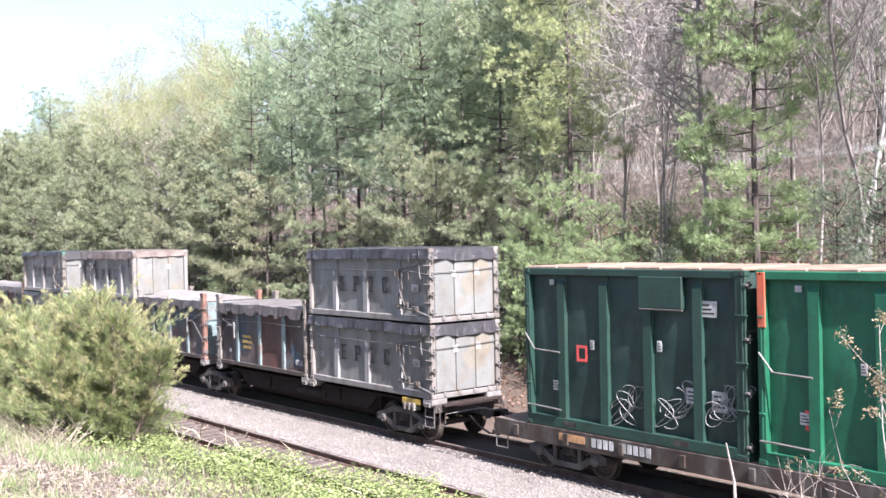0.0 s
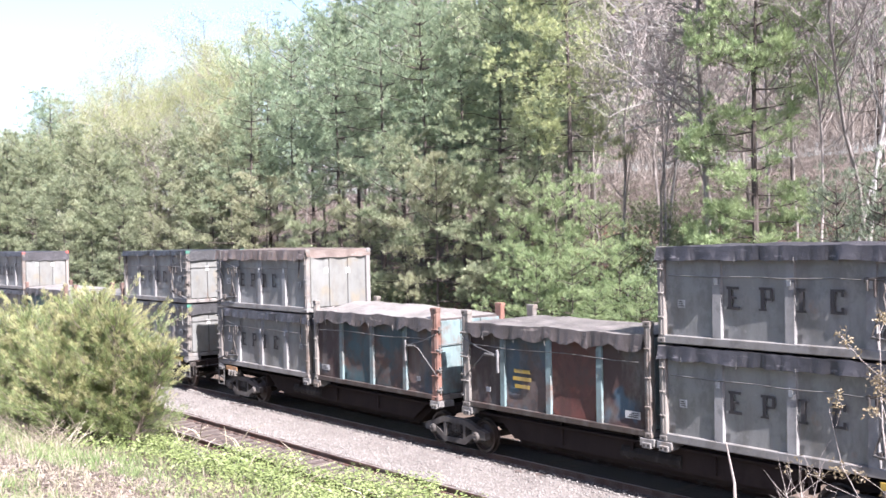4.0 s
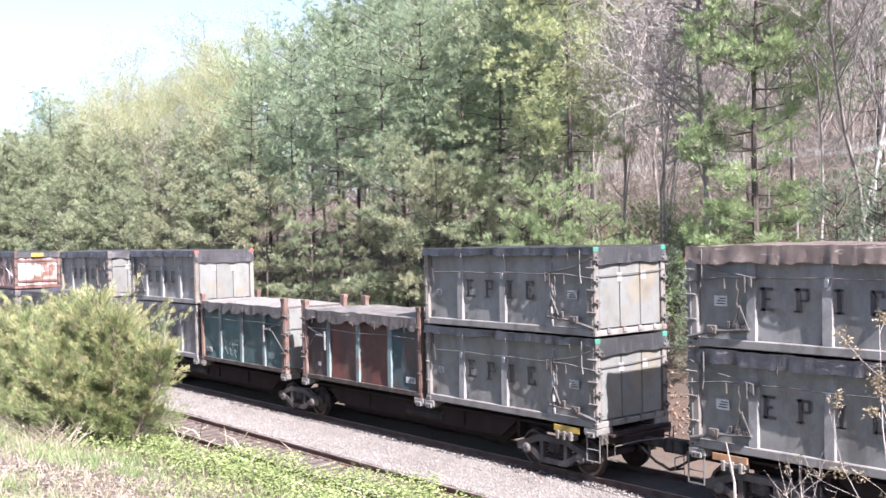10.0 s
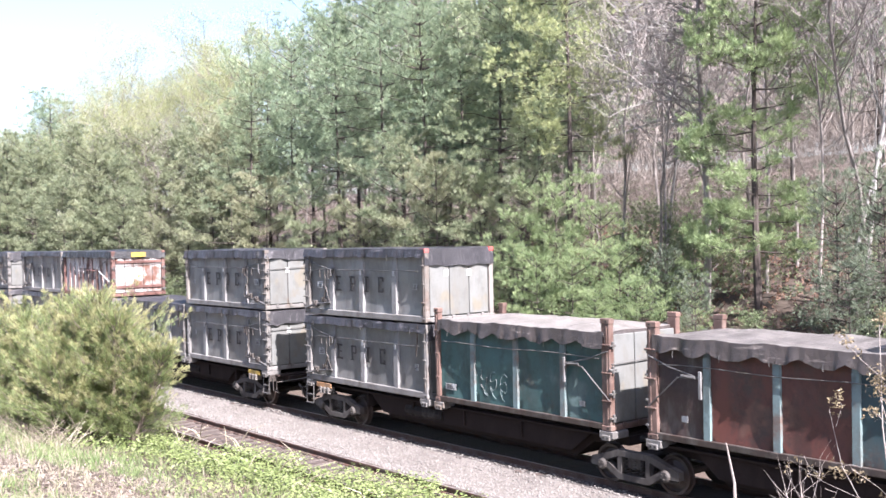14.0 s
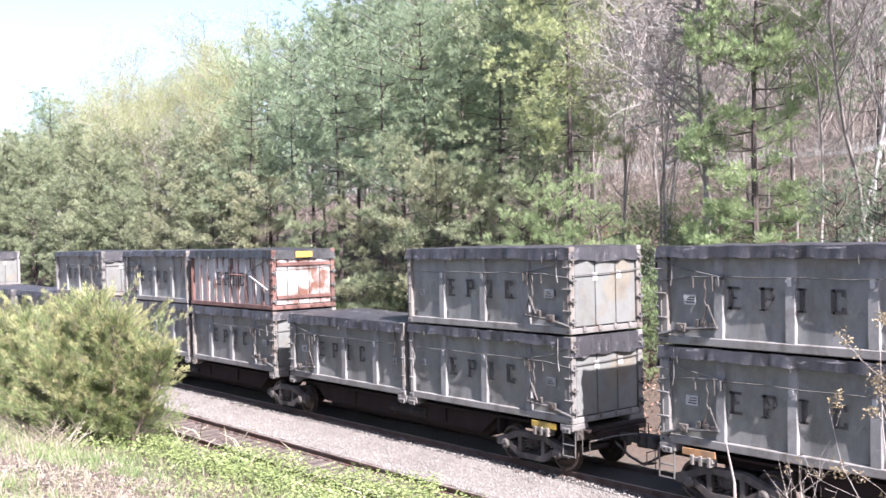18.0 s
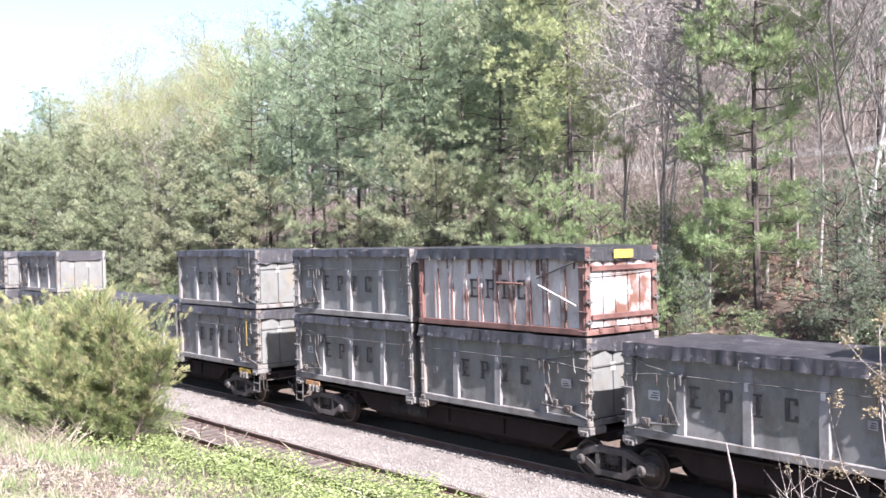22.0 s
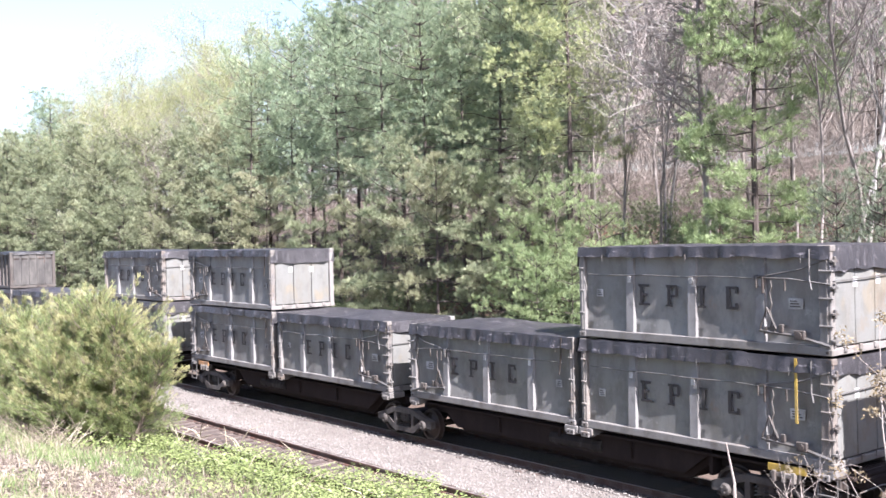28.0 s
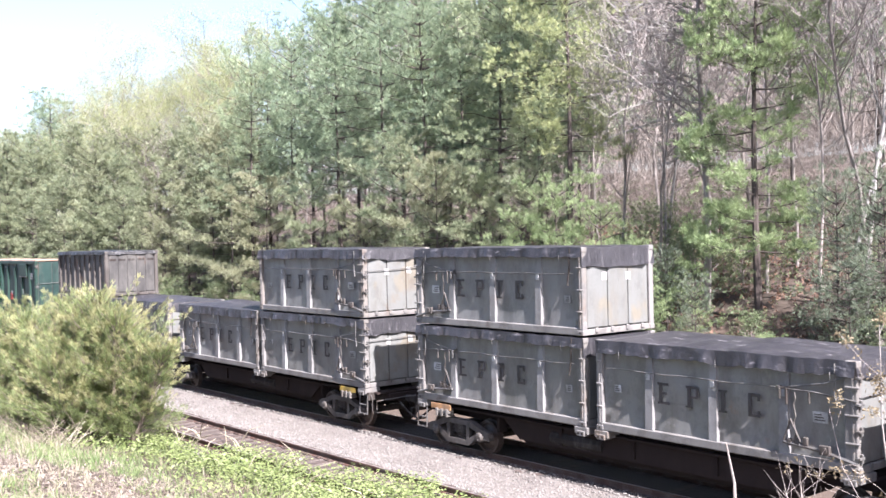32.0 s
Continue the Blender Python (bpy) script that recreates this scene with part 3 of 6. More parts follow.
def latch_gear(root, sy, wid, high, rng, reach=1.45, rods_only=False):
    """Rods, wire and dogs that hold the end door, on the bay next to it."""
    y = sy * (wid / 2 + 0.012)
    xe = LEN / 2 - 0.10
    zc = high * 0.70
    g = part("latch_gear", Shape().box(xe - reach - 0.03, xe - reach + 0.05, *sorted((y, sy * (wid / 2 - 0.10))), zc - 0.05, zc + 0.04, 0.01), M_STEEL, root, "steel latch gear with rods and wire")
    w = Shape()
    w.tube([(xe + 0.05, y, high - 0.22), (xe - 0.5, y, high - 0.42), (xe - reach, y, zc)], 0.017, 5)
    part("tie_rod", w, M_STEEL, g)
    w = Shape()
    w.tube([(xe - reach, y, zc), (xe - 0.7, y + sy * 0.01, zc - (0.03 if rods_only else 0.01)), (xe + 0.10, y, zc - (0.72 if rods_only else 0.10))], 0.015, 5)
    part("tie_rod", w, M_STEEL, g)
    if rods_only:
        part("turnbuckle", Shape().tube([(xe - reach + 0.1, y + sy * 0.015, zc), (xe - reach + 0.45, y + sy * 0.02, zc + 0.02)], 0.03, 6), M_STEEL, g)
        part("hook_bar", Shape().box(xe - reach - 0.04, xe - reach + 0.03, *sorted((y - sy * 0.01, y + sy * 0.035)), zc - 0.42, zc + 0.14, 0.01), M_RIB, g)
        return
    w = Shape()
    w.tube([(xe - reach + 0.10, y, high * 0.20), (xe - 0.6, y, high * 0.165), (xe + 0.08, y, high * 0.09)], 0.034, 6)
    part("lock_rod", w, M_STEEL, g)
    ch = Shape()
    x0 = xe - reach + 0.35
    p = [(x0 + 0.025 * math.sin(i * 2.1), y + sy * 0.01, zc - 0.05 - i * (zc - high * 0.2) / 9) for i in range(10)]
    ch.tube(p, 0.016, 5)
    part("chain", ch, M_GEAR, g)
    d = Shape()
    for k in range(3):
        xx = x0 - 0.16 + 0.16 * k
        d.box(xx, xx + 0.09, *sorted((y - sy * 0.03, y + sy * 0.03)), high * 0.17 + 0.02 * k, high * 0.17 + 0.13 + 0.03 * k, 0.012)
    part("door_dog", d, M_GEAR, g)
    fr = Shape()
    xa = xe - reach + 0.28
    fr.tube([(xa - 0.16, y + sy * 0.02, high * 0.22), (xa, y + sy * 0.03, high * 0.42), (xa + 0.18, y + sy * 0.02, high * 0.22)], 0.02, 5)
    part("lever_frame", fr, M_GEAR, g)
    for k, (dx, z0, z1) in enumerate(((0.02, 0.60, 0.70), (0.16, 0.55, 0.71), (0.62, 0.58, 0.69))):
        part("hook_bar", Shape().box(xe - reach + dx, xe - reach + dx + 0.045, *sorted((y - sy * 0.01, y + sy * 0.03)), high * z0, high * z1, 0.01), M_GEAR if k else M_STEEL, g)
    rb = Shape().box(xe - 0.62, xe - 0.40, *sorted((y - sy * 0.02, y + sy * 0.05)), high * 0.13, high * 0.22, 0.015)
    rb.lathe([(0.0, sy * 0.07), (0.06, sy * 0.07), (0.06, sy * 0.02)], (xe - 0.51, y, high * 0.175), "y", 10)
    part("ratchet", rb, M_GEAR, g)
    st = Shape()
    st.tube([(xe - 0.30, y + sy * 0.015, high - 0.05), (xe - 0.30, y + sy * 0.02, high - 0.6), (xe - 0.26, y + sy * 0.02, high - 0.78)], 0.016, 4)
    part("strap", st, M_STEEL, g)


def hinge_end(root, sx, wid, high, x, m_panel, m_frame, rng, door=True, bars=3, label="pale grey door panel"):
    """An end wall: upright panels between grooves, sill, dogs."""
    n = bars
    span = wid - 0.34
    for k in range(n):
        a = -span / 2 + span * k / n + 0.014
        b = -span / 2 + span * (k + 1) / n - 0.014
        s = Shape().box(*sorted((sx * (x - 0.07), sx * (x - 0.035))), a, b, 0.16, high - 0.05, 0.012)
        part("end_panel", s, m_panel, root, label)
    s = Shape().box(*sorted((sx * (x - 0.10), sx * (x - 0.072))), -wid / 2 + 0.12, wid / 2 - 0.12, 0.12, high - 0.06)
    part("end_wall", s, M_DARK, root)
    s = Shape().box(*sorted((sx * (x - 0.14), sx * x)), -wid / 2 + 0.15, wid / 2 - 0.15, 0.0, 0.13, 0.012)
    sill = part("end_sill", s, m_frame, root)
    for k in range(4):
        yy = -span / 2 + span * (k + 0.5) / 4
        part("sill_lug", Shape().box(*sorted((sx * (x - 0.01), sx * (x + 0.03))), yy - 0.05, yy + 0.05, 0.05, 0.16, 0.01), m_frame, sill)
    if door:
        for sy in (-1, 1):
            for k in range(4):
                zz = 0.25 + k * (high - 0.55) / 3
                b = Shape().box(*sorted((sx * (x - 0.03), sx * (x + 0.055))), sy * (wid / 2 - 0.07) - 0.09, sy * (wid / 2 - 0.07) + 0.09, zz, zz + 0.05, 0.01)
                b.box(*sorted((sx * (x + 0.01), sx * (x + 0.06))), sy * (wid / 2 - 0.07) - 0.025, sy * (wid / 2 - 0.07) + 0.025, zz - 0.06, zz + 0.11, 0.01)
                part("door_hinge", b, M_STEEL, root)
        s = Shape().tube([(sx * (x + 0.01), -wid / 2 + 0.05, high * 0.68), (sx * (x + 0.012), 0, high * 0.69), (sx * (x + 0.01), wid / 2 - 0.05, high * 0.72)], 0.012, 5)
        part("door_wire", s, M_STEEL, root)


def placard(root, x, y_face, sy, z, w, h, m=None, name="placard", label="small white placard"):
    s = Shape().box(x - w / 2, x + w / 2, *sorted((y_face, y_face + sy * 0.008)), z - h / 2, z + h / 2, 0.002)
    p = part(name, s, m or M_PLACARD, root, label)
    if h > 0.12 and not m:
        b = Shape()
        for k in range(3):
            zz = z + h * (0.25 - 0.25 * k)
            b.box(x - w * 0.38, x + w * (0.1 + 0.12 * k), *sorted((y_face + sy * 0.008, y_face + sy * 0.011)), zz - h * 0.05, zz + h * 0.05)
        part("print", b, M_IRON, p)


def grey_container(seed, m_tarp, label, tarp_label, dome=0.05, marks=True, cap=None, flap=0.30, m_body=None, end_flap=0.34):
    """An open steel box for waste under a tied sheet; its door is at +x."""
    rng = random.Random(seed)
    m_body = m_body or M_GREY
    root = tagged(new("waste_container"), label, "container", "waste containers on the train")
    deep = 0.085
    for sy in (-1, 1):
        bays = [-LEN / 2 + 0.16, -LEN / 4 - 0.08, 0.0, LEN / 4 + 0.05, LEN / 2 - 0.16]
        for a, b in zip(bays, bays[1:]):
            s = dented(a + 0.004, b - 0.004, sy * (WID / 2 - deep), sy, 0.15, HIGH - 0.05, seed * 3.7 + a, 0.045)
            part("side_panel", s, m_body, root, smooth=True)
        for x in bays[1:-1]:
            s = Shape()
            rib(s, x, 0.21, sy, WID, deep, 0.17, HIGH - 0.10, 0.66)
            r = part("rib", s, M_RIB, root, "pale upright pressed-steel rib")
            part("rib_tab", Shape().box(x - 0.045, x + 0.045, *sorted((sy * (WID / 2 - 0.022), sy * (WID / 2 - 0.004))), HIGH * 0.62, HIGH * 0.70, 0.006), M_PLACARD, r, "pale tab on the rib")
        s = Shape().box(-LEN / 2 + 0.15, LEN / 2 - 0.15, *sorted((sy * WID / 2, sy * (WID / 2 - 0.13))), 0.0, 0.17, 0.016)
        rail = part("bottom_rail", s, M_RAIL_PAINT, root, "dusty beige bottom rail")
        s = Shape().box(-LEN / 2 + 0.15, LEN / 2 - 0.15, *sorted((sy * (WID / 2 - 0.005), sy * (WID / 2 - 0.12))), HIGH - 0.11, HIGH - 0.005, 0.014)
        part("top_rail", s, m_body, root)
        zc = HIGH * 0.70
        pts = [(-LEN / 2 + 0.3 + i * (LEN - 1.9) / 8, sy * (WID / 2 + 0.012), zc + 0.012 * math.sin(i * 1.9 + seed)) for i in range(9)]
        part("side_wire", Shape().tube(pts, 0.011, 5), M_STEEL, root, "thin steel wire along the side")
        latch_gear(root, sy, WID, HIGH, rng)
        if marks:
            order = [0, 1, 2, 3]
            xs = [-1.22, -0.50, 0.30, 0.92]
            d = -sy
            lettering(root, sy, [(d * x, k) for x, k in zip(xs, order)], HIGH * 0.38, M_MARK)
        yf = sy * (WID / 2 - deep)
        placard(root, LEN / 2 - 0.75, yf, sy, HIGH * 0.46, 0.30, 0.2)
        placard(root, -LEN / 2 + 0.55, yf, sy, HIGH * (0.4 + 0.1 * rng.random()), 0.18, 0.16)
        if rng.random() < 0.6:
            st = Shape().tube([(-LEN / 2 + 0.35, sy * (WID / 2 + 0.02), HIGH - 0.02), (-LEN / 2 + 0.38, sy * (WID / 2 + 0.02), HIGH - 0.5), (-LEN / 2 + 0.44, sy * (WID / 2 + 0.02), HIGH - 0.85)], 0.02, 5)
            part("tie_strap", st, M_IRON, root)
    corner_posts(root, M_POST if seed % 2 else M_RAIL_PAINT, LEN / 2, WID, 0.0, HIGH + 0.005, "weathered corner post", cap)
    hinge_end(root, 1, WID, HIGH, LEN / 2, M_GREY_END, M_RAIL_PAINT, rng, True)
    hinge_end(root, -1, WID, HIGH, LEN / 2, M_GREY_END, M_RAIL_PAINT, rng, False)
    for sx in (-1, 1):
        for yy, zz in ((-0.35, HIGH * 0.66), (0.45, HIGH * 0.67)):
            part("end_placard", Shape().box(*sorted((sx * (LEN / 2 - 0.036), sx * (LEN / 2 - 0.028))), yy - 0.08, yy + 0.08, zz - 0.1, zz + 0.08, 0.002), M_PLACARD, root)
    part("floor", Shape().box(-LEN / 2 + 0.1, LEN / 2 - 0.1, -WID / 2 + 0.12, WID / 2 - 0.12, 0.05, 0.14), M_IRON, root)
    tarp(root, rng, m_tarp, LEN - 0.06, WID, HIGH - 0.004, dome, flap, tarp_label, end_flap)
    return root


def tall_box_container(seed, m_bays, m_rib, m_post, m_tarp, label, tarp_label, dome, front_post=None, bars=False, m_end=None):
    """A worn open-top box with raised corner posts and a heaped load; its bays differ in paint."""
    rng = random.Random(seed)
    high, deep = 2.12, 0.07
    m_body = m_bays[0]
    root = tagged(new("scrap_container"), label, "container", "waste containers on the train")
    for sy in (-1, 1):
        xs = [-LEN / 2 + 0.17, -LEN / 4 - 0.05, 0.0, LEN / 4 + 0.05, LEN / 2 - 0.17]
        for a, b, m in zip(xs, xs[1:], m_bays):
            s = dented(a + 0.003, b - 0.003, sy * (WID / 2 - deep), sy, 0.14, high - 0.05, seed * 2.9 + a, 0.06)
            part("side_panel", s, m, root, smooth=True)
        for x in xs[1:-1]:
            s = Shape()
            rib(s, x, 0.17, sy, WID, deep, 0.14, high - 0.1, 0.85)
            part("rib", s, m_rib, root, "faded rib")
        if bars:
            for k, (w, zz) in enumerate(((0.55, 1.0), (0.62, 0.82), (0.5, 0.64))):
                part("painted_bar", Shape().box(sy * 0.9 - w / 2, sy * 0.9 + w / 2, *sorted((sy * (WID / 2 - 0.055), sy * (WID / 2 - 0.049))), zz, zz + 0.09), M_YELLOW, root, "small yellow painted bar")
        s = Shape().box(-LEN / 2 + 0.15, LEN / 2 - 0.15, *sorted((sy * WID / 2, sy * (WID / 2 - 0.1))), 0.02, 0.15, 0.012)
        part("bottom_rail", s, M_CAR_SILL, root)
        s = Shape().box(-LEN / 2 + 0.15, LEN / 2 - 0.15, *sorted((sy * (WID / 2 - 0.005), sy * (WID / 2 - 0.1))), high - 0.12, high - 0.01, 0.012)
        part("top_rail", s, m_body, root)
        latch_gear(root, sy, WID, high * 0.92, rng, 1.25, True)
        pts = [(-LEN / 2 + 0.3 + i * (LEN - 0.6) / 8, sy * (WID / 2 + 0.015), high * 0.74 + 0.02 * math.sin(i * 1.3 + seed)) for i in range(9)]
        part("side_wire", Shape().tube(pts, 0.011, 5), M_STEEL, root)
        placard(root, -LEN / 2 + 0.55, sy * (WID / 2 - deep), sy, 0.42, 0.42, 0.16)
        placard(root, LEN / 2 - 0.9, sy * (WID / 2 - deep), sy, 0.5, 0.16, 0.12)
        if seed == 13:
            g = Shape()
            for k in range(4):
                x0 = -1.6 + 0.35 * k + 0.1 * rng.random()
                pts = [(x0 + 0.12 * math.sin(i * 1.4 + k), sy * (WID / 2 - deep + 0.002), 0.35 + 0.07 * i + 0.08 * math.cos(i * 2.3 + k)) for i in np.linspace(0, 8, 27)]
                g.tube(pts, 0.006, 4)
            part("spray_scrawl", g, M_TEAL_RIB, root, "faded spray-paint scrawl")
    corner_posts(root, m_post, LEN / 2, WID, 0.0, 2.42, "tall rusty corner post", front=front_post)
    hinge_end(root, 1, WID, high, LEN / 2, m_end or m_rib, m_post, rng, True, 3, "faded end panel")
    hinge_end(root, -1, WID, high, LEN / 2, m_rib, m_post, rng, False, 3, "faded end panel")
    tarp(root, rng, m_tarp, LEN - 0.36, WID, high - 0.004, dome, 0.36, tarp_label, 0.3, 0.05)
    return root


def white_container(seed):
    rng = random.Random(seed)
    root = tagged(new("rusty_white_container"), "rusty white waste container with flaking paint and black tarpaulin", "container", "waste containers on the train")
    deep = 0.08
    for sy in (-1, 1):
        n = 10
        xs = [-LEN / 2 + 0.17 + k * (LEN - 0.34) / n for k in range(n + 1)]
        for a, b in zip(xs, xs[1:]):
            part("side_panel", Shape().box(a + 0.003, b - 0.003, *sorted((sy * (WID / 2 - deep), sy * (WID / 2 - deep - 0.04))), 0.13, HIGH - 0.05, 0.004), M_WHITE_PANEL, root)
        for x in xs[1:-1]:
            s = Shape()
            rib(s, x, 0.15, sy, WID, deep, 0.15, HIGH - 0.12, 0.94)
            r = part("rib", s, M_WHITE if sy * x > -1.2 or rng.random() < 0.3 else M_WHITE_RUST, root)
            for e in (-0.075, 0.055):
                z1 = HIGH * rng.uniform(0.45, 0.9)
                part("rust_streak", Shape().box(x + e, x + e + 0.02 + 0.015 * rng.random(), *sorted((sy * (WID / 2 - 0.05), sy * (WID / 2 - 0.008))), 0.16, z1, 0.004), M_WHITE_RUST, r, "red-brown rust along the rib edge")
        for k in range(7):
            x = rng.uniform(-2.7, 2.7)
            part("rust_stain", Shape().box(x - 0.06 * rng.random() - 0.02, x + 0.06 * rng.random() + 0.02, *sorted((sy * (WID / 2 - deep), sy * (WID / 2 - deep + 0.005))), HIGH * rng.uniform(0.62, 0.8), HIGH - 0.15, 0.002), M_WHITE_RUST, root, "rust stain running down from the rim")
        for z0, z1 in ((0.0, 0.15), (HIGH - 0.13, HIGH - 0.01)):
            part("side_rail", Shape().box(-LEN / 2 + 0.15, LEN / 2 - 0.15, *sorted((sy * WID / 2, sy * (WID / 2 - 0.11))), z0, z1, 0.014), M_WHITE_RUST, root)
        d = -sy
        lettering(root, sy, [(d * x, k) for x, k in zip((-0.75, -0.15, 0.45, 0.95), range(4))], HIGH * 0.38, M_MARK, 0.46, sy * (WID / 2 - 0.004))
        s = Shape().tube([(1.55, sy * (WID / 2 + 0.02), HIGH * 0.56), (2.72, sy * (WID / 2 + 0.02), HIGH * 0.34)], 0.028, 5)
        part("door_bar", s, M_PLACARD, root, "white bar across the side")
        s = Shape().tube([(0.1, sy * (WID / 2 + 0.02), HIGH * 0.575), (1.0, sy * (WID / 2 + 0.02), HIGH * 0.57)], 0.03, 5)
        part("door_bar", s, M_WHITE_RUST, root)
        part("door_bar", Shape().tube([(1.5, sy * (WID / 2 + 0.02), HIGH * 0.64), (2.72, sy * (WID / 2 + 0.02), HIGH * 0.84)], 0.018, 5), M_STEEL, root)
    corner_posts(root, M_WHITE_RUST, LEN / 2, WID, 0.0, HIGH + 0.005, "rusty corner post")
    hinge_end(root, 1, WID, HIGH, LEN / 2, M_WHITE, M_WHITE_RUST, rng, True, 5, "white end panel with rust")
    hinge_end(root, -1, WID, HIGH, LEN / 2, M_WHITE, M_WHITE_RUST, rng, False, 5, "white end panel with rust")
    for zz in (0.34, 1.42):
        part("end_beam", Shape().box(LEN / 2 - 0.035, LEN / 2 + 0.02, -WID / 2 + 0.18, WID / 2 - 0.18, zz, zz + 0.12, 0.01), M_WHITE_RUST, root)
    t = tarp(root, rng, M_TARP_BLACK, LEN - 0.06, WID, HIGH - 0.004, 0.06, 0.30, "black tarpaulin with a taut edge", 0.34)
    part("yellow_plate", Shape().box(LEN / 2 + 0.06, LEN / 2 + 0.068, -0.35, 0.3, HIGH - 0.26, HIGH - 0.06, 0.002), M_YELLOW, root, "yellow plate on the end")
    return root


def dark_container(seed):
    rng = random.Random(seed)
    root = tagged(new("slotted_container"), "dark grey-brown ribbed container with a row of slots in its end", "container", "waste containers on the train")
    for sy in (-1, 1):
        n = 9
        xs = [-LEN / 2 + 0.17 + k * (LEN - 0.34) / n for k in range(n + 1)]
        for a, b in zip(xs, xs[1:]):
            part("side_panel", Shape().box(a + 0.003, b - 0.003, *sorted((sy * (WID / 2 - 0.08), sy * (WID / 2 - 0.12))), 0.13, HIGH - 0.05, 0.004), M_DARK, root)
        for x in xs[1:-1]:
            s = Shape()
            rib(s, x, 0.12, sy, WID, 0.08, 0.15, HIGH - 0.1, 0.9)
            part("rib", s, M_GEAR, root)
        for z0, z1 in ((0.0, 0.15), (HIGH - 0.13, HIGH - 0.01)):
            part("side_rail", Shape().box(-LEN / 2 + 0.15, LEN / 2 - 0.15, *sorted((sy * WID / 2, sy * (WID / 2 - 0.11))), z0, z1, 0.014), M_DARK, root)
    corner_posts(root, M_GEAR, LEN / 2, WID, 0.0, HIGH + 0.005, "corner post")
    for sx in (-1, 1):
        hinge_end(root, sx, WID, HIGH, LEN / 2, M_DARK, M_GEAR, rng, False, 5, "grey-brown end panel")
        for k in range(5):
            yy = -0.86 + 0.43 * k
            part("slot", Shape().box(*sorted((sx * (LEN / 2 - 0.034), sx * (LEN / 2 - 0.026))), yy - 0.16, yy + 0.16, HIGH - 0.42, HIGH - 0.33), M_IRON, root, "dark slot")
    tarp(root, rng, M_TARP_BLACK, LEN - 0.06, WID, HIGH - 0.004, 0.03, 0.16, "black tarpaulin", 0.16)
    return root


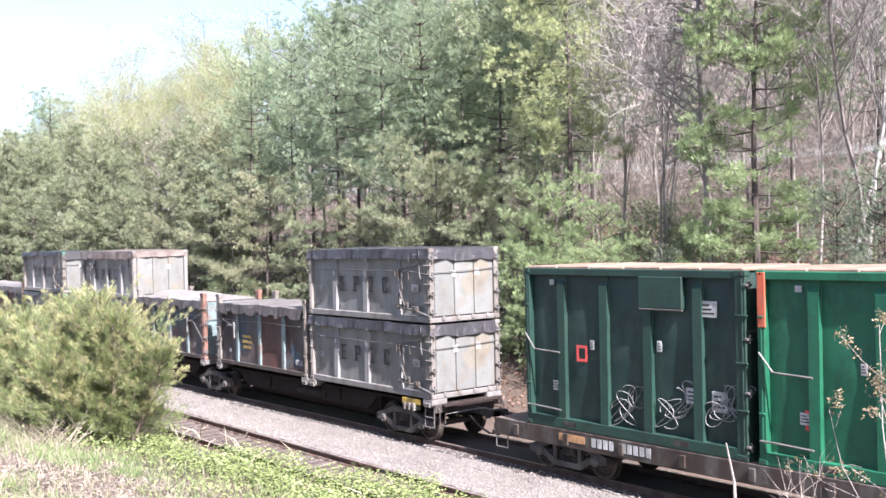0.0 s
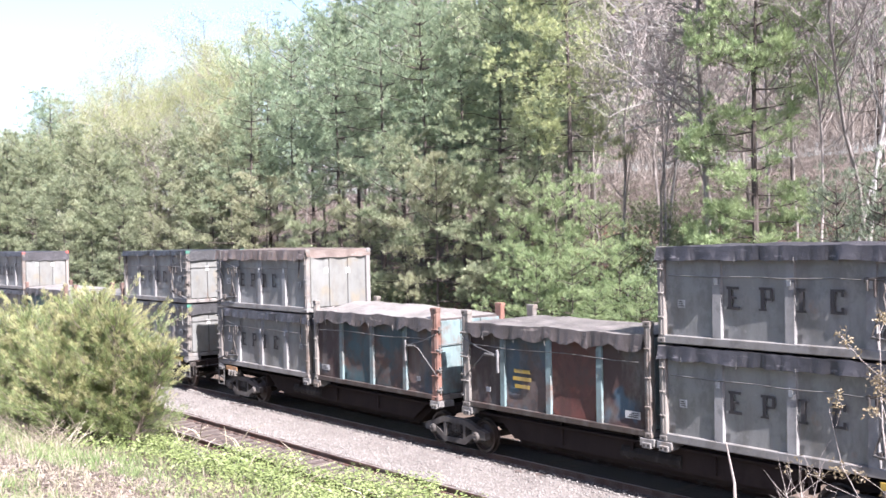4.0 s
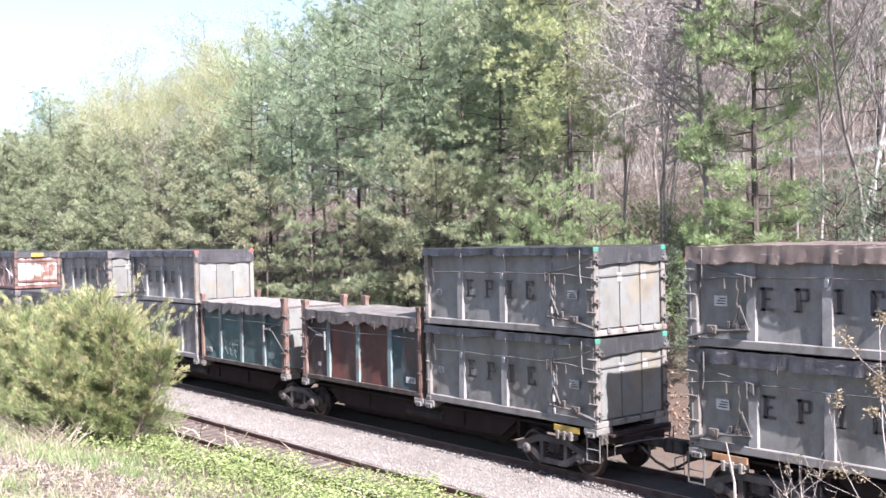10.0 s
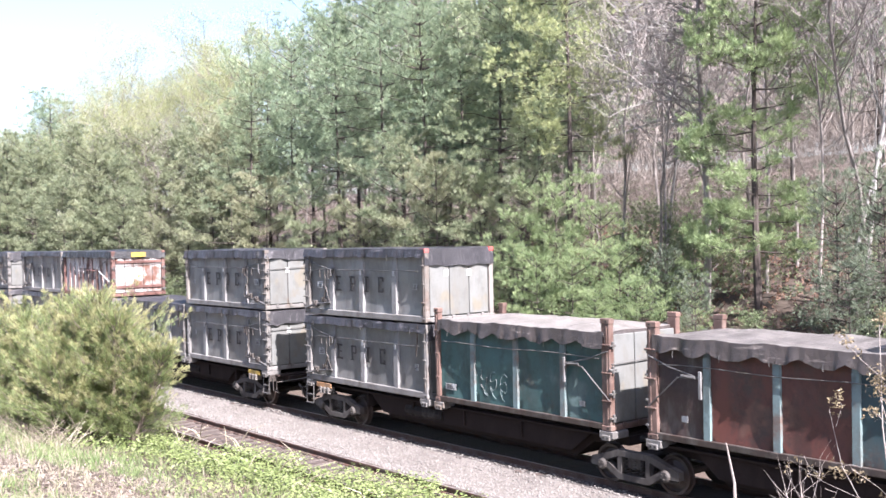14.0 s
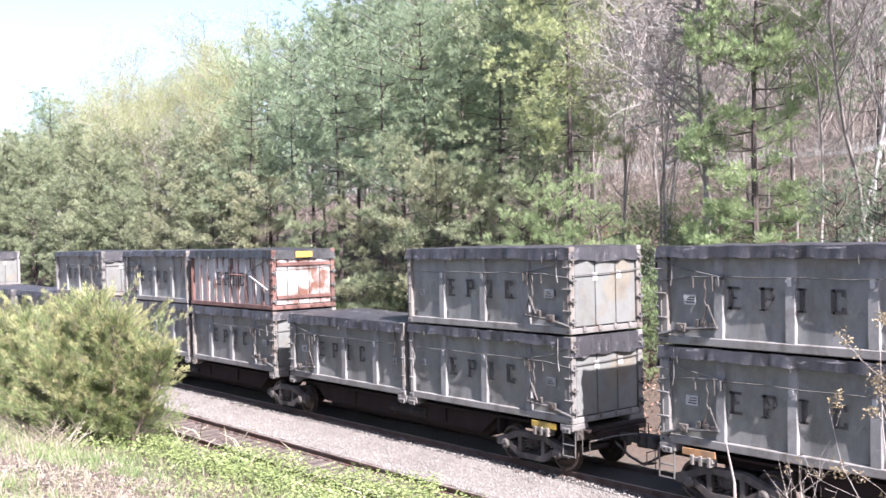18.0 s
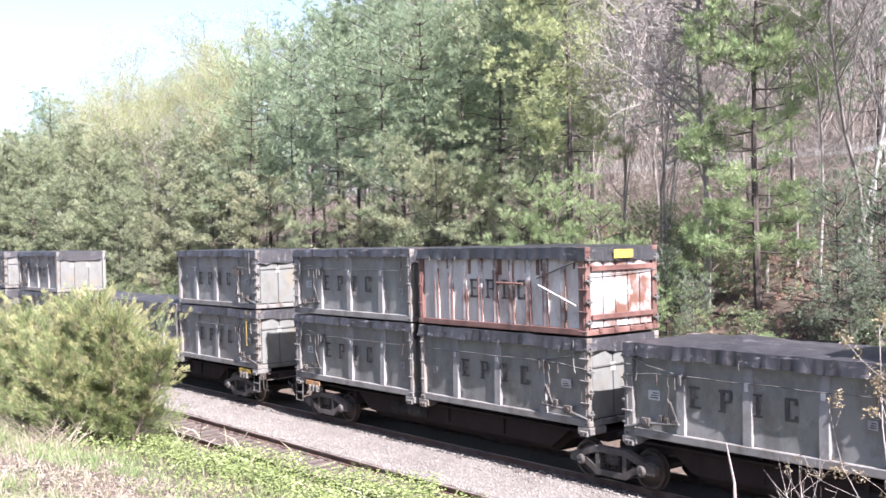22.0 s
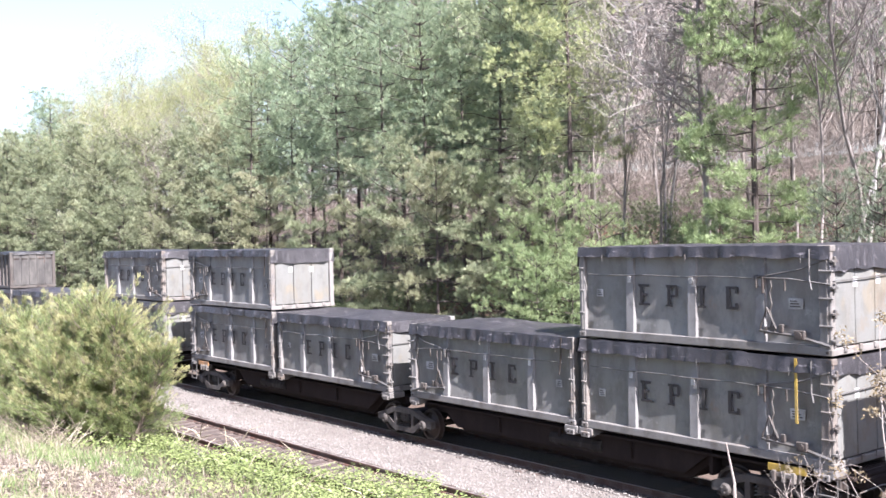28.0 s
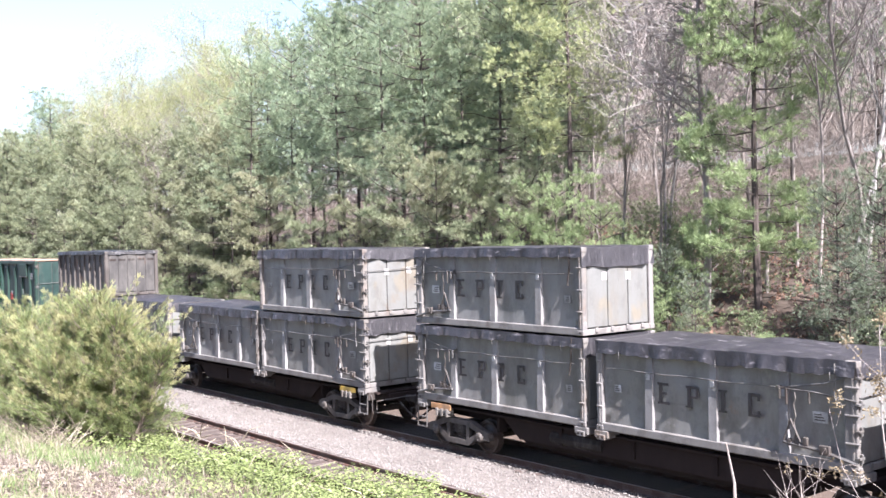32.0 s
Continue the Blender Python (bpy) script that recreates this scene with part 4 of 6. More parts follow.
def green_container(seed, m_body, label, bright):
    rng = random.Random(seed)
    high, deep = 3.62, 0.13
    m_rib = M_GREEN_LIGHT if bright else M_GREEN_RIB
    root = tagged(new("tall_green_container"), label, "container", "tall green containers on flat cars")
    for sy in (-1, 1):
        xs = [-LEN / 2 + 0.18, -LEN * 0.31, -LEN * 0.10, LEN * 0.10, LEN * 0.31, LEN / 2 - 0.18]
        for i, (a, b) in enumerate(zip(xs, xs[1:])):
            s = Shape()
            nx, nz = 6, 14
            y = sy * (WID / 2 - deep)
            for p in range(nx + 1):
                for q in range(nz + 1):
                    u, w = p / nx, q / nz
                    bulge = 0.035 * math.sin(math.pi * u) * math.sin(math.pi * w) * (1 + 0.9 * noise.noise((a + u * 2, w * 5, seed)))
                    s.v.append((a + (b - a) * u, y + sy * bulge, 0.2 + (high - 0.36) * w))
            s.f = [(p * (nz + 1) + q, (p + 1) * (nz + 1) + q, (p + 1) * (nz + 1) + q + 1, p * (nz + 1) + q + 1) for p in range(nx) for q in range(nz)]
            part("side_panel", s, m_body, root, "slightly bulged steel panel", smooth=True)
        for x in xs[1:-1]:
            s = Shape()
            rib(s, x, 0.24, sy, WID, deep, 0.2, high - 0.14, 0.93)
            part("rib", s, m_rib, root, "deep upright rib")
        for z0, z1 in ((0.0, 0.24), (high - 0.16, high)):
            part("side_rail", Shape().box(-LEN / 2 + 0.15, LEN / 2 - 0.15, *sorted((sy * WID / 2, sy * (WID / 2 - 0.15))), z0, z1, 0.015), m_rib, root)
        for x in (-LEN * 0.27, LEN * 0.24):
            part("fork_pocket", Shape().box(x - 0.2, x + 0.2, *sorted((sy * (WID / 2 + 0.002), sy * (WID / 2 - 0.02))), 0.06, 0.18, 0.01), M_IRON, root, "dark fork pocket")
        yf = sy * (WID / 2 - deep + 0.045)
        d = -sy
        for x, z, w, h in ((-2.2, 3.3, 0.14, 0.12), (-0.92, 1.95, 0.12, 0.2), (0.95, 2.05, 0.12, 0.22), (-2.1, 0.95, 0.22, 0.22), (2.1, 2.85, 0.45, 0.32), (1.75, 1.1, 0.42, 0.32), (2.35, 1.05, 0.36, 0.4)):
            placard(root, d * x, yf if abs(x) > 1 else sy * (WID / 2 - 0.01), sy, z, w, h)
        sq = Shape()
        x0, z0 = (d * -1.95, 0.75) if bright else (d * -1.3, 1.55)
        for a, b, c, e in ((-0.16, 0.16, 0.30, 0.36), (-0.16, 0.16, 0.0, 0.06), (-0.16, -0.10, 0.0, 0.36), (0.10, 0.16, 0.0, 0.36)):
            sq.box(x0 + a, x0 + b, *sorted((yf, yf + sy * 0.006)), z0 + c, z0 + e)
        part("red_mark", sq, M_REDMARK, root, "red spray-painted square")
        if not bright:
            for cx in (-0.1, 1.2, 2.4):
                g = Shape()
                for k in range(4):
                    w0, h0 = rng.uniform(0.16, 0.3), rng.uniform(0.2, 0.36)
                    zc, xc = 0.55 + 0.13 * k + 0.1 * cx, cx - 0.3 + 0.2 * k
                    f1, f2, p1 = rng.uniform(0.35, 0.6), rng.uniform(0.2, 0.45), rng.uniform(0, 6)
                    pts = [(d * (xc + w0 * math.sin(i * f1 + p1) + 0.008 * i), yf + sy * 0.012, zc + h0 * math.cos(i * f2 + p1)) for i in range(30)]
                    g.tube(pts, 0.011, 4)
                part("spray_scrawl", g, M_SCRAWL, root, "white spray-paint scrawl")
            part("hatch", Shape().box(*sorted((d * 0.42, d * 1.55)), *sorted((sy * (WID / 2 + 0.015), sy * (WID / 2 - 0.1))), high - 0.80, high - 0.14, 0.02), m_rib, root, "plate hatch below the roof")
            part("hatch_edge", Shape().box(*sorted((d * 0.44, d * 1.56)), *sorted((sy * (WID / 2 - 0.02), sy * (WID / 2 + 0.025))), high - 0.835, high - 0.80, 0.006), M_STEEL, root, "worn bright lower edge of the hatch")
        else:
            part("orange_stripe", Shape().box(*sorted((d * (-LEN / 2 + 0.02), d * (-LEN / 2 + 0.19))), *sorted((sy * (WID / 2 + 0.016), sy * (WID / 2 - 0.02))), high - 1.05, high - 0.02, 0.01), M_ORANGE, root)
        for zz in (0.45, 1.75):
            w = Shape().tube([(d * -LEN / 2 + d * 0.05, sy * (WID / 2 + 0.03), zz + (0.35 if zz > 1 else 0.0)), (d * (-LEN / 2 + 0.35), sy * (WID / 2 + 0.035), zz), (d * (-LEN / 2 + 1.15), sy * (WID / 2 + 0.03), zz - 0.03)], 0.022, 5)
            part("lock_rod", w, M_STEEL, root)
    corner_posts(root, m_rib, LEN / 2, WID, 0.0, high, "green corner post")
    hinge_end(root, 1, WID, high, LEN / 2, m_body, m_rib, rng, True, 3, "green door panel")
    hinge_end(root, -1, WID, high, LEN / 2, m_body, m_rib, rng, False, 3, "green end panel")
    for k in range(6):
        a = -LEN / 2 + 0.05 + k * (LEN - 0.1) / 6
        s = Shape().box(a + 0.01, a + (LEN - 0.1) / 6 - 0.01, -WID / 2 + 0.04, WID / 2 - 0.04, high - 0.02, high + 0.045 + 0.01 * (k % 2), 0.02)
        part("lid", s, M_LID, root, "faded orange-tan lid panel")
    return root


# ---- cars ----


def bogie(parent, x):
    """A two-axle truck: side frames, bolster, springs, turning wheelsets."""
    b = Shape().box(x - 0.22, x + 0.22, -1.05, 1.05, 0.42, 0.72, 0.04)
    b.lathe([(0.0, 0.72), (0.28, 0.72), (0.28, 0.80), (0.0, 0.80)], (x, 0, 0), "z", 16)
    root = part("bogie", b, M_IRON, parent, "cast-iron truck with side frames")
    for sy in (-1, 1):
        y0, y1 = sorted((sy * 0.93, sy * 1.09))
        for bar in ([(-1.20, 0.38), (-1.20, 0.56), (-1.02, 0.62), (-0.74, 0.62), (-0.74, 0.38)], [(0.74, 0.38), (0.74, 0.62), (1.02, 0.62), (1.20, 0.56), (1.20, 0.38)],
                    [(-1.0, 0.60), (-0.46, 0.80), (0.46, 0.80), (1.0, 0.60), (0.80, 0.53), (0.40, 0.67), (-0.40, 0.67), (-0.80, 0.53)],
                    [(-0.80, 0.40), (-0.74, 0.52), (-0.34, 0.30), (0.34, 0.30), (0.74, 0.52), (0.80, 0.40), (0.42, 0.17), (-0.42, 0.17)],
                    [(-0.44, 0.26), (-0.44, 0.72), (-0.33, 0.72), (-0.33, 0.26)], [(0.33, 0.26), (0.33, 0.72), (0.44, 0.72), (0.44, 0.26)]):
            lift = 0.004 * len(bar) - 0.02
            part("side_frame", Shape().prism([(x + a, c) for a, c in bar], y0 - lift * 0.5, y1 + lift * 0.5), M_SIDE_FRAME, root, "dusty cast side frame")
        for k in (-0.2, 0.0, 0.2):
            sp = Shape()
            sp.tube([(x + k + 0.07 * math.cos(i * 1.05), sy * 1.0 + 0.07 * math.sin(i * 1.05), 0.31 + i * 0.0125) for i in range(28)], 0.018, 4)
            part("spring", sp, M_IRON, root)
        br = Shape().tube([(x - 1.15, sy * 0.98, 0.30), (x - 0.6, sy * 1.0, 0.26), (x + 0.6, sy * 1.0, 0.26), (x + 1.1, sy * 0.98, 0.33)], 0.025, 5)
        part("brake_rod", br, M_IRON, root)
        for k in (-0.5, 0.5):
            part("brake_shoe", Shape().prism([(x + k - 0.05, 0.30), (x + k - 0.08, 0.55), (x + k + 0.04, 0.58), (x + k + 0.05, 0.30)], *sorted((sy * 0.72, sy * 0.83))), M_IRON, root)
    for dx in (-0.865, 0.865):
        ws = new("wheelset", WHEEL_MESH)
        ws.parent = root
        ws.location = (x + dx, 0, 0.42)
        wheelsets.append((ws, x + dx))
        for sy in (-1, 1):
            s = Shape().lathe([(0.0, sy * 1.16), (0.09, sy * 1.155), (0.125, sy * 1.12), (0.125, sy * 1.0), (0.0, sy * 1.0)], (x + dx, 0, 0.44), "y", 14)
            for k in range(3):
                w = k * 2.094 + 0.5
                s.lathe([(0, sy * 1.175), (0.02, sy * 1.17), (0.02, sy * 1.14)], (x + dx + 0.06 * math.cos(w), 0, 0.44 + 0.06 * math.sin(w)), "y", 6)
            part("bearing_cap", s, M_GEAR, root, "greasy roller-bearing cap")
    return root


def wheelset_mesh():
    s = Shape()
    s.lathe([(0.085, -1.0), (0.085, -0.84), (0.14, -0.83), (0.14, -0.64), (0.085, -0.63), (0.085, 0.63), (0.14, 0.64), (0.14, 0.83), (0.085, 0.84), (0.085, 1.0)], (0, 0, 0), "y", 14)
    for sy in (-1, 1):
        prof = [(0.14, 0.82), (0.20, 0.80), (0.30, 0.765), (0.345, 0.79), (0.352, 0.83), (0.412, 0.83), (0.420, 0.72), (0.445, 0.715), (0.448, 0.70), (0.44, 0.69), (0.34, 0.69), (0.30, 0.72), (0.2, 0.74), (0.14, 0.70)]
        s.lathe([(r, sy * a) for r, a in prof], (0, 0, 0), "y", 28)
        for k in range(3):
            w = 2.094 * k
            s.box(0.235 * math.cos(w) - 0.02, 0.235 * math.cos(w) + 0.02, *sorted((sy * 0.78, sy * 0.80)), 0.235 * math.sin(w) - 0.04, 0.235 * math.sin(w) + 0.04)
    return solid(s, "wheelset", M_WHEEL)


WHEEL_MESH = wheelset_mesh()


def coupler(root, x, sx):
    s = Shape().box(*sorted((x, x + sx * 0.95)), -0.08, 0.08, 0.74, 0.92, 0.02)
    s.box(*sorted((x + sx * 0.9, x + sx * 1.25)), -0.17, 0.12, 0.68, 0.98, 0.05)
    part("coupler", s, M_IRON, root, "rusty knuckle coupler")
    h = Shape().tube([(x + sx * 0.2, -0.35, 0.75), (x + sx * 0.6, -0.36, 0.5), (x + sx * 0.95, -0.3, 0.36), (x + sx * 1.22, -0.2, 0.42)], 0.028, 6)
    part("air_hose", h, M_IRON, root)
    lv = Shape().tube([(x + sx * 0.12, -1.12, 0.62), (x + sx * 0.12, -1.12, 0.86), (x + sx * 0.12, -0.35, 0.88), (x + sx * 0.6, -0.1, 0.98)], 0.014, 5)
    part("uncoupling_lever", lv, M_STEEL, root)


def pedestal(root, x, sy):
    s = Shape().box(x - 0.20, x + 0.20, *sorted((sy * 0.7, sy * 1.215)), 1.02, 1.183, 0.015)
    s.box(x - 0.12, x + 0.12, *sorted((sy * 1.0, sy * 1.24)), 0.98, 1.10, 0.012)
    p = part("pedestal", s, M_RAIL_PAINT, root, "dusty container pedestal")
    for dx in (-0.055, 0.055):
        part("pin_hole", Shape().box(x + dx - 0.025, x + dx + 0.025, *sorted((sy * 1.236, sy * 1.244)), 1.015, 1.065, 0.004), M_IRON, p)


def end_gear(root, x, sx):
    """Platform, steps, grab irons and brackets at a coupled end."""
    s = Shape().box(*sorted((x - sx * 0.35, x + sx * 0.10)), -1.18, 1.18, 1.0, 1.06, 0.012)
    s.box(*sorted((x + sx * 0.03, x + sx * 0.10)), -1.18, 1.18, 0.84, 1.06, 0.012)
    part("end_platform", s, M_CAR_SILL, root)
    for sy in (-1, 1):
        st = Shape()
        for a in (-0.34, 0.04):
            st.tube([(x + sx * a, sy * 1.17, 1.02), (x + sx * a, sy * 1.19, 0.45)], 0.018, 5)
        for zz in (0.46, 0.72):
            st.tube([(x - sx * 0.34, sy * 1.19, zz), (x + sx * 0.04, sy * 1.19, zz)], 0.018, 5)
        part("step", st, M_STEEL, root, "steel stirrup step")
        g = Shape().tube([(x + sx * 0.08, sy * 1.1, 1.0), (x + sx * 0.2, sy * 1.12, 0.95), (x + sx * 0.2, sy * 1.12, 0.55), (x + sx * 0.42, sy * 1.05, 0.52)], 0.014, 5)
        part("grab_iron", g, M_STEEL, root)
        y = Shape().box(*sorted((x - sx * 1.35, x - sx * 0.55)), *sorted((sy * 1.17, sy * 1.2)), 1.0, 1.14, 0.006)
        part("sill_stripe", y, M_YELLOW if sx > 0 else M_AMBER, root, "yellow warning stripe on the sill")
        bx = Shape().box(*sorted((x - sx * 1.3, x - sx * 0.75)), *sorted((sy * 1.05, sy * 1.22)), 0.90, 0.99, 0.012)
        for k in range(3):
            bx.box(*sorted((x - sx * (1.25 - 0.2 * k), x - sx * (1.17 - 0.2 * k))), *sorted((sy * 1.0, sy * 1.24)), 0.82, 1.02, 0.01)
        part("lock_bracket", bx, M_POST, root)


def spine(root, x0, x1, a, b):
    """The deep middle girder of one unit; its belly reaches from a to b."""
    o = [(x0, 1.0), (x0, 0.80), (a, 0.76), (a + 0.55, 0.36), (b - 0.55, 0.36), (b, 0.76), (x1, 0.80), (x1, 1.0)]
    s = Shape().prism(o, -0.62, 0.62)
    part("centre_girder", s, M_CAR, root, "dark fish-belly girder")
    for sy in (-1, 1):
        s = Shape().prism([(a - 0.1, 1.16), (a - 0.1, 0.98), (a + 0.5, 0.52), (b - 0.5, 0.52), (b + 0.1, 0.98), (b + 0.1, 1.16)], *sorted((sy * 0.80, sy * 0.84)))
        part("side_sill", s, M_CAR, root)
        for k in range(4):
            xx = x0 + 3.2 + k * (x1 - x0 - 6.4) / 3
            part("gusset", Shape().prism([(xx - 0.04, 1.14), (xx - 0.04, 0.60), (xx + 0.04, 0.60), (xx + 0.04, 1.14)], *sorted((sy * 0.62, sy * 0.9))), M_CAR, root)
        tank = Shape().tube([(x0 + 5.0, sy * 0.75, 0.72), (x0 + 6.6, sy * 0.75, 0.72)], 0.17, 10)
        part("air_tank", tank, M_IRON, root)
    part("deck", Shape().box(x0 + 0.1, x1 - 0.1, -0.98, 0.98, 1.0, 1.06, 0.01), M_CAR, root)


# places of the four container rows behind the front of a car
ROWS_IN_CAR = (-LEN / 2, -6.28 - LEN / 2, -13.38 - LEN / 2 + 0.02, -19.77 - LEN / 2)


def articulated_car(label):
    root = tagged(new("articulated_container_car"), label, "rail car", "cars of the train")
    spine(root, -12.4, 0.35, -11.35, -3.05)
    spine(root, -26.2, -13.35, -22.8, -14.4)
    pin = Shape().box(-13.5, -12.2, -0.3, 0.3, 0.84, 0.98, 0.03)
    part("articulation", pin, M_IRON, root)
    for x in (-1.5, -12.86, -24.35):
        bogie(root, x)
    for x in (-0.2, -5.95, -6.4, -12.2, -13.5, -19.3, -19.9, -25.65):
        for sy in (-1, 1):
            pedestal(root, x, sy)
    end_gear(root, 0.0, 1)
    end_gear(root, -25.84, -1)
    coupler(root, 0.3, 1)
    coupler(root, -26.15, -1)
    return root


def flat_car(label, length):
    root = tagged(new("flat_car"), label, "rail car", "cars of the train")
    for sy in (-1, 1):
        s = Shape().box(-length / 2, length / 2, *sorted((sy * 1.14, sy * 1.22)), 0.66, 1.06, 0.015)
        sill = part("side_sill", s, M_CAR_SILL, root, "rusty brown side sill")
        d = -sy
        for k in range(10):
            x = -length / 2 + 3.2 + k * 0.17
            if k != 4:
                part("painted_bar", Shape().box(*sorted((d * x, d * (x + 0.12))), *sorted((sy * 1.22, sy * 1.226)), 0.78, 0.98), M_PLACARD, sill, "white painted bar")
        part("sill_stripe", Shape().box(*sorted((d * (-length / 2 + 2.2), d * (-length / 2 + 3.0))), *sorted((sy * 1.222, sy * 1.23)), 0.80, 0.97, 0.003), M_AMBER, sill, "faded amber stripe")
        for k in range(9):
            xx = -length / 2 + 0.8 + k * (length - 1.6) / 8
            part("stake_pocket", Shape().box(xx - 0.07, xx + 0.07, *sorted((sy * 1.2, sy * 1.26)), 0.72, 0.98, 0.01), M_CAR_SILL, sill)
    planks = Shape()
    for k in range(34):
        a = -length / 2 + 0.02 + k * (length - 0.04) / 34
        planks.box(a + 0.004, a + (length - 0.04) / 34 - 0.004, -1.14, 1.14, 1.0, 1.055, 0.006)
    part("deck", planks, M_BOARD, root, "worn plank deck")
    part("centre_sill", Shape().prism([(-length / 2, 1.0), (-length / 2, 0.7), (-length / 2 + 3, 0.62), (-length / 2 + 4, 0.42), (length / 2 - 4, 0.42), (length / 2 - 3, 0.62), (length / 2, 0.7), (length / 2, 1.0)], -0.4, 0.4), M_CAR, root)
    for x in (-length / 2 + 2.3, length / 2 - 2.3):
        bogie(root, x)
    for sx in (-1, 1):
        coupler(root, sx * length / 2, sx)
        for sy in (-1, 1):
            st = Shape()
            for a in (0.05, 0.45):
                st.tube([(sx * (length / 2 - a), sy * 1.2, 0.7), (sx * (length / 2 - a), sy * 1.2, 0.35)], 0.018, 5)
            st.tube([(sx * (length / 2 - 0.05), sy * 1.2, 0.36), (sx * (length / 2 - 0.45), sy * 1.2, 0.36)], 0.018, 5)
            part("step", st, M_STEEL, root)
    return root


def put(thing, u, z, turned=False):
    """Set a thing on the train, u metres along it."""
    thing.matrix_basis = pose(u, TRAIN_MID, z, 0, 0, 180 if turned else 0)
    moving.append((thing, u, z, turned))


CAR_PITCH, FIRST = 28.3, 33.5


def make_train():
    first_car = articulated_car("brown two-unit articulated container car with cast trucks")
    cars = [first_car] + [None] * 4
    for k in range(1, 5):
        n0 = len(wheelsets)
        cars[k] = copy_thing(first_car, pose(0, 0, 0))
        for o in cars[k].children_recursive:
            if o.name.startswith("wheelset"):
                wheelsets.append((o, o.location.x))
    for k in range(5):
        put(cars[k], FIRST - CAR_PITCH * k, 0.0)
    grey_label = "grey steel waste container with ribs under a dark tarpaulin"
    kinds = {
        "a": grey_container(1, M_TARP, grey_label, "dark tarpaulin with a torn hem"),
        "b": grey_container(2, M_TARP, grey_label, "dark tarpaulin tied down", 0.03, flap=0.24, end_flap=0.48),
        "c": grey_container(3, M_TARP_BLACK, "grey steel waste container with turquoise corner caps and a black tarpaulin", "black tarpaulin", 0.03, cap=M_CAP, flap=0.2, end_flap=0.4),
        "d": grey_container(4, M_TARP_BROWN, "grey steel waste container under a brown stained tarpaulin", "brown stained tarpaulin with a ragged hem", 0.05, flap=0.36, end_flap=0.26),
        "e": grey_container(5, M_TARP, "grey steel waste container with red corner caps and a dark tarpaulin", "dark tarpaulin", 0.04, cap=M_REDCAP, flap=0.25, end_flap=0.5),
        "f": grey_container(6, M_TARP, "grey steel waste container under a domed dark tarpaulin", "dark domed tarpaulin with dust and folds", 0.16, flap=0.3),
        "w": white_container(7),
        "k": dark_container(8),
        "p": tall_box_container(10, (M_BROWN, M_RED, M_NAVY, M_BROWN), M_TEAL_RIB, M_POST, M_TARP_DUSTY, "dark brown and blue worn container with a flat dusty tarpaulin", "dusty flat tarpaulin", 0.07, None, True),
        "q": tall_box_container(11, (M_BROWN, M_TEAL, M_TEAL, M_NAVY), M_TEAL_RIB, M_POST, M_TARP_PALE, "teal container with rust patches, orange posts and a heaped load", "pale dusty tarpaulin over a heap", 0.30, M_ORANGE_POST),
        "t": tall_box_container(12, (M_TEAL, M_RED, M_RED, M_BROWN), M_TEAL_RIB, M_RUSTY_POST, M_TARP_DUSTY, "red-oxide container with teal ribs and rusty posts", "dusty dark tarpaulin", 0.09),
        "u": tall_box_container(13, (M_TEAL_GREEN, M_TEAL_GREEN, M_TEAL_GREEN, M_TEAL_GREEN), M_TEAL_RIB, M_RUSTY_POST, M_TARP_PALE, "teal container with faded scrawl and rusty brown posts", "grey tarpaulin over a low heap", 0.18, None, False, M_GREY_END),
    }
    # each car: four rows, lower and upper container
    plan = (("aa", "p", "q", "ad"), ("cc", "t", "u", "be"), ("ba", "f", "aw", "bb"), ("ab", "f", "f", "bb"), ("ba", "f", "f", "bk"))
    used = set()
    for k, rows in enumerate(plan):
        for r, stack in enumerate(rows):
            for level, kind in enumerate(stack):
                thing = kinds[kind]
                if kind in used:
                    thing = copy_thing(thing, pose(0, 0, 0))
                used.add(kind)
                turned = r in (1, 3)
                if (k, r, level) == (3, 0, 0):
                    strap = Shape().box(2.3, 2.36, -WID / 2 - 0.05, -WID / 2 - 0.035, 0.75, HIGH - 0.02, 0.004)
                    part("loose_strap", strap, M_YELLOW, thing, "loose yellow webbing strap")
                put(thing, FIRST - CAR_PITCH * k + ROWS_IN_CAR[r], (FLOOR_Z, UPPER_Z)[level], turned)
    g1 = green_container(20, M_GREEN, "tall dark green container with white placards and scrawl", False)
    g2 = green_container(21, M_GREEN_LIGHT, "tall bright green container with an orange corner stripe", True)
    flat = flat_car("low brown flat car with a rusty side sill", 14.6)
    flat2 = copy_thing(flat, pose(0, 0, 0))
    for o in flat2.children_recursive:
        if o.name.startswith("wheelset"):
            wheelsets.append((o, o.location.x))
    put(flat, 43.25, 0.0)
    put(g1, 40.12, 1.07)
    put(g2, 46.42, 1.07)
    tail = FIRST - CAR_PITCH * 5
    put(flat2, tail - 7.2, 0.0)
    put(copy_thing(g1, pose(0, 0, 0)), tail - 4.1, 1.07)
    put(copy_thing(g2, pose(0, 0, 0)), tail - 10.4, 1.07)


make_train()


def run(t):
    """How far the train has come at t seconds, from its place at 16 s."""
    s = (t - 16.0) / 16.0
    return 3.4528 * (t - 16.0) + 0.3894 * s ** 2 - 0.1824 * s ** 3 - 0.0963 * s ** 4


def motions():
    times = [2.0 * i for i in range(17)]
    for thing, u, z, turned in moving:
        walk(thing, [(t, pose(u + run(t), TRAIN_MID, z, 0, 0, 180 if turned else 0)) for t in times])
    steps = [i * 5 / FPS for i in range(193)]
    spins = [(t, math.degrees(run(t) / 0.42)) for t in steps if t <= 32.0]
    for ws, x in wheelsets:
        walk(ws, [(t, pose(x, 0, 0.42, 0, a, 0)) for t, a in spins])

# ---- trees ----


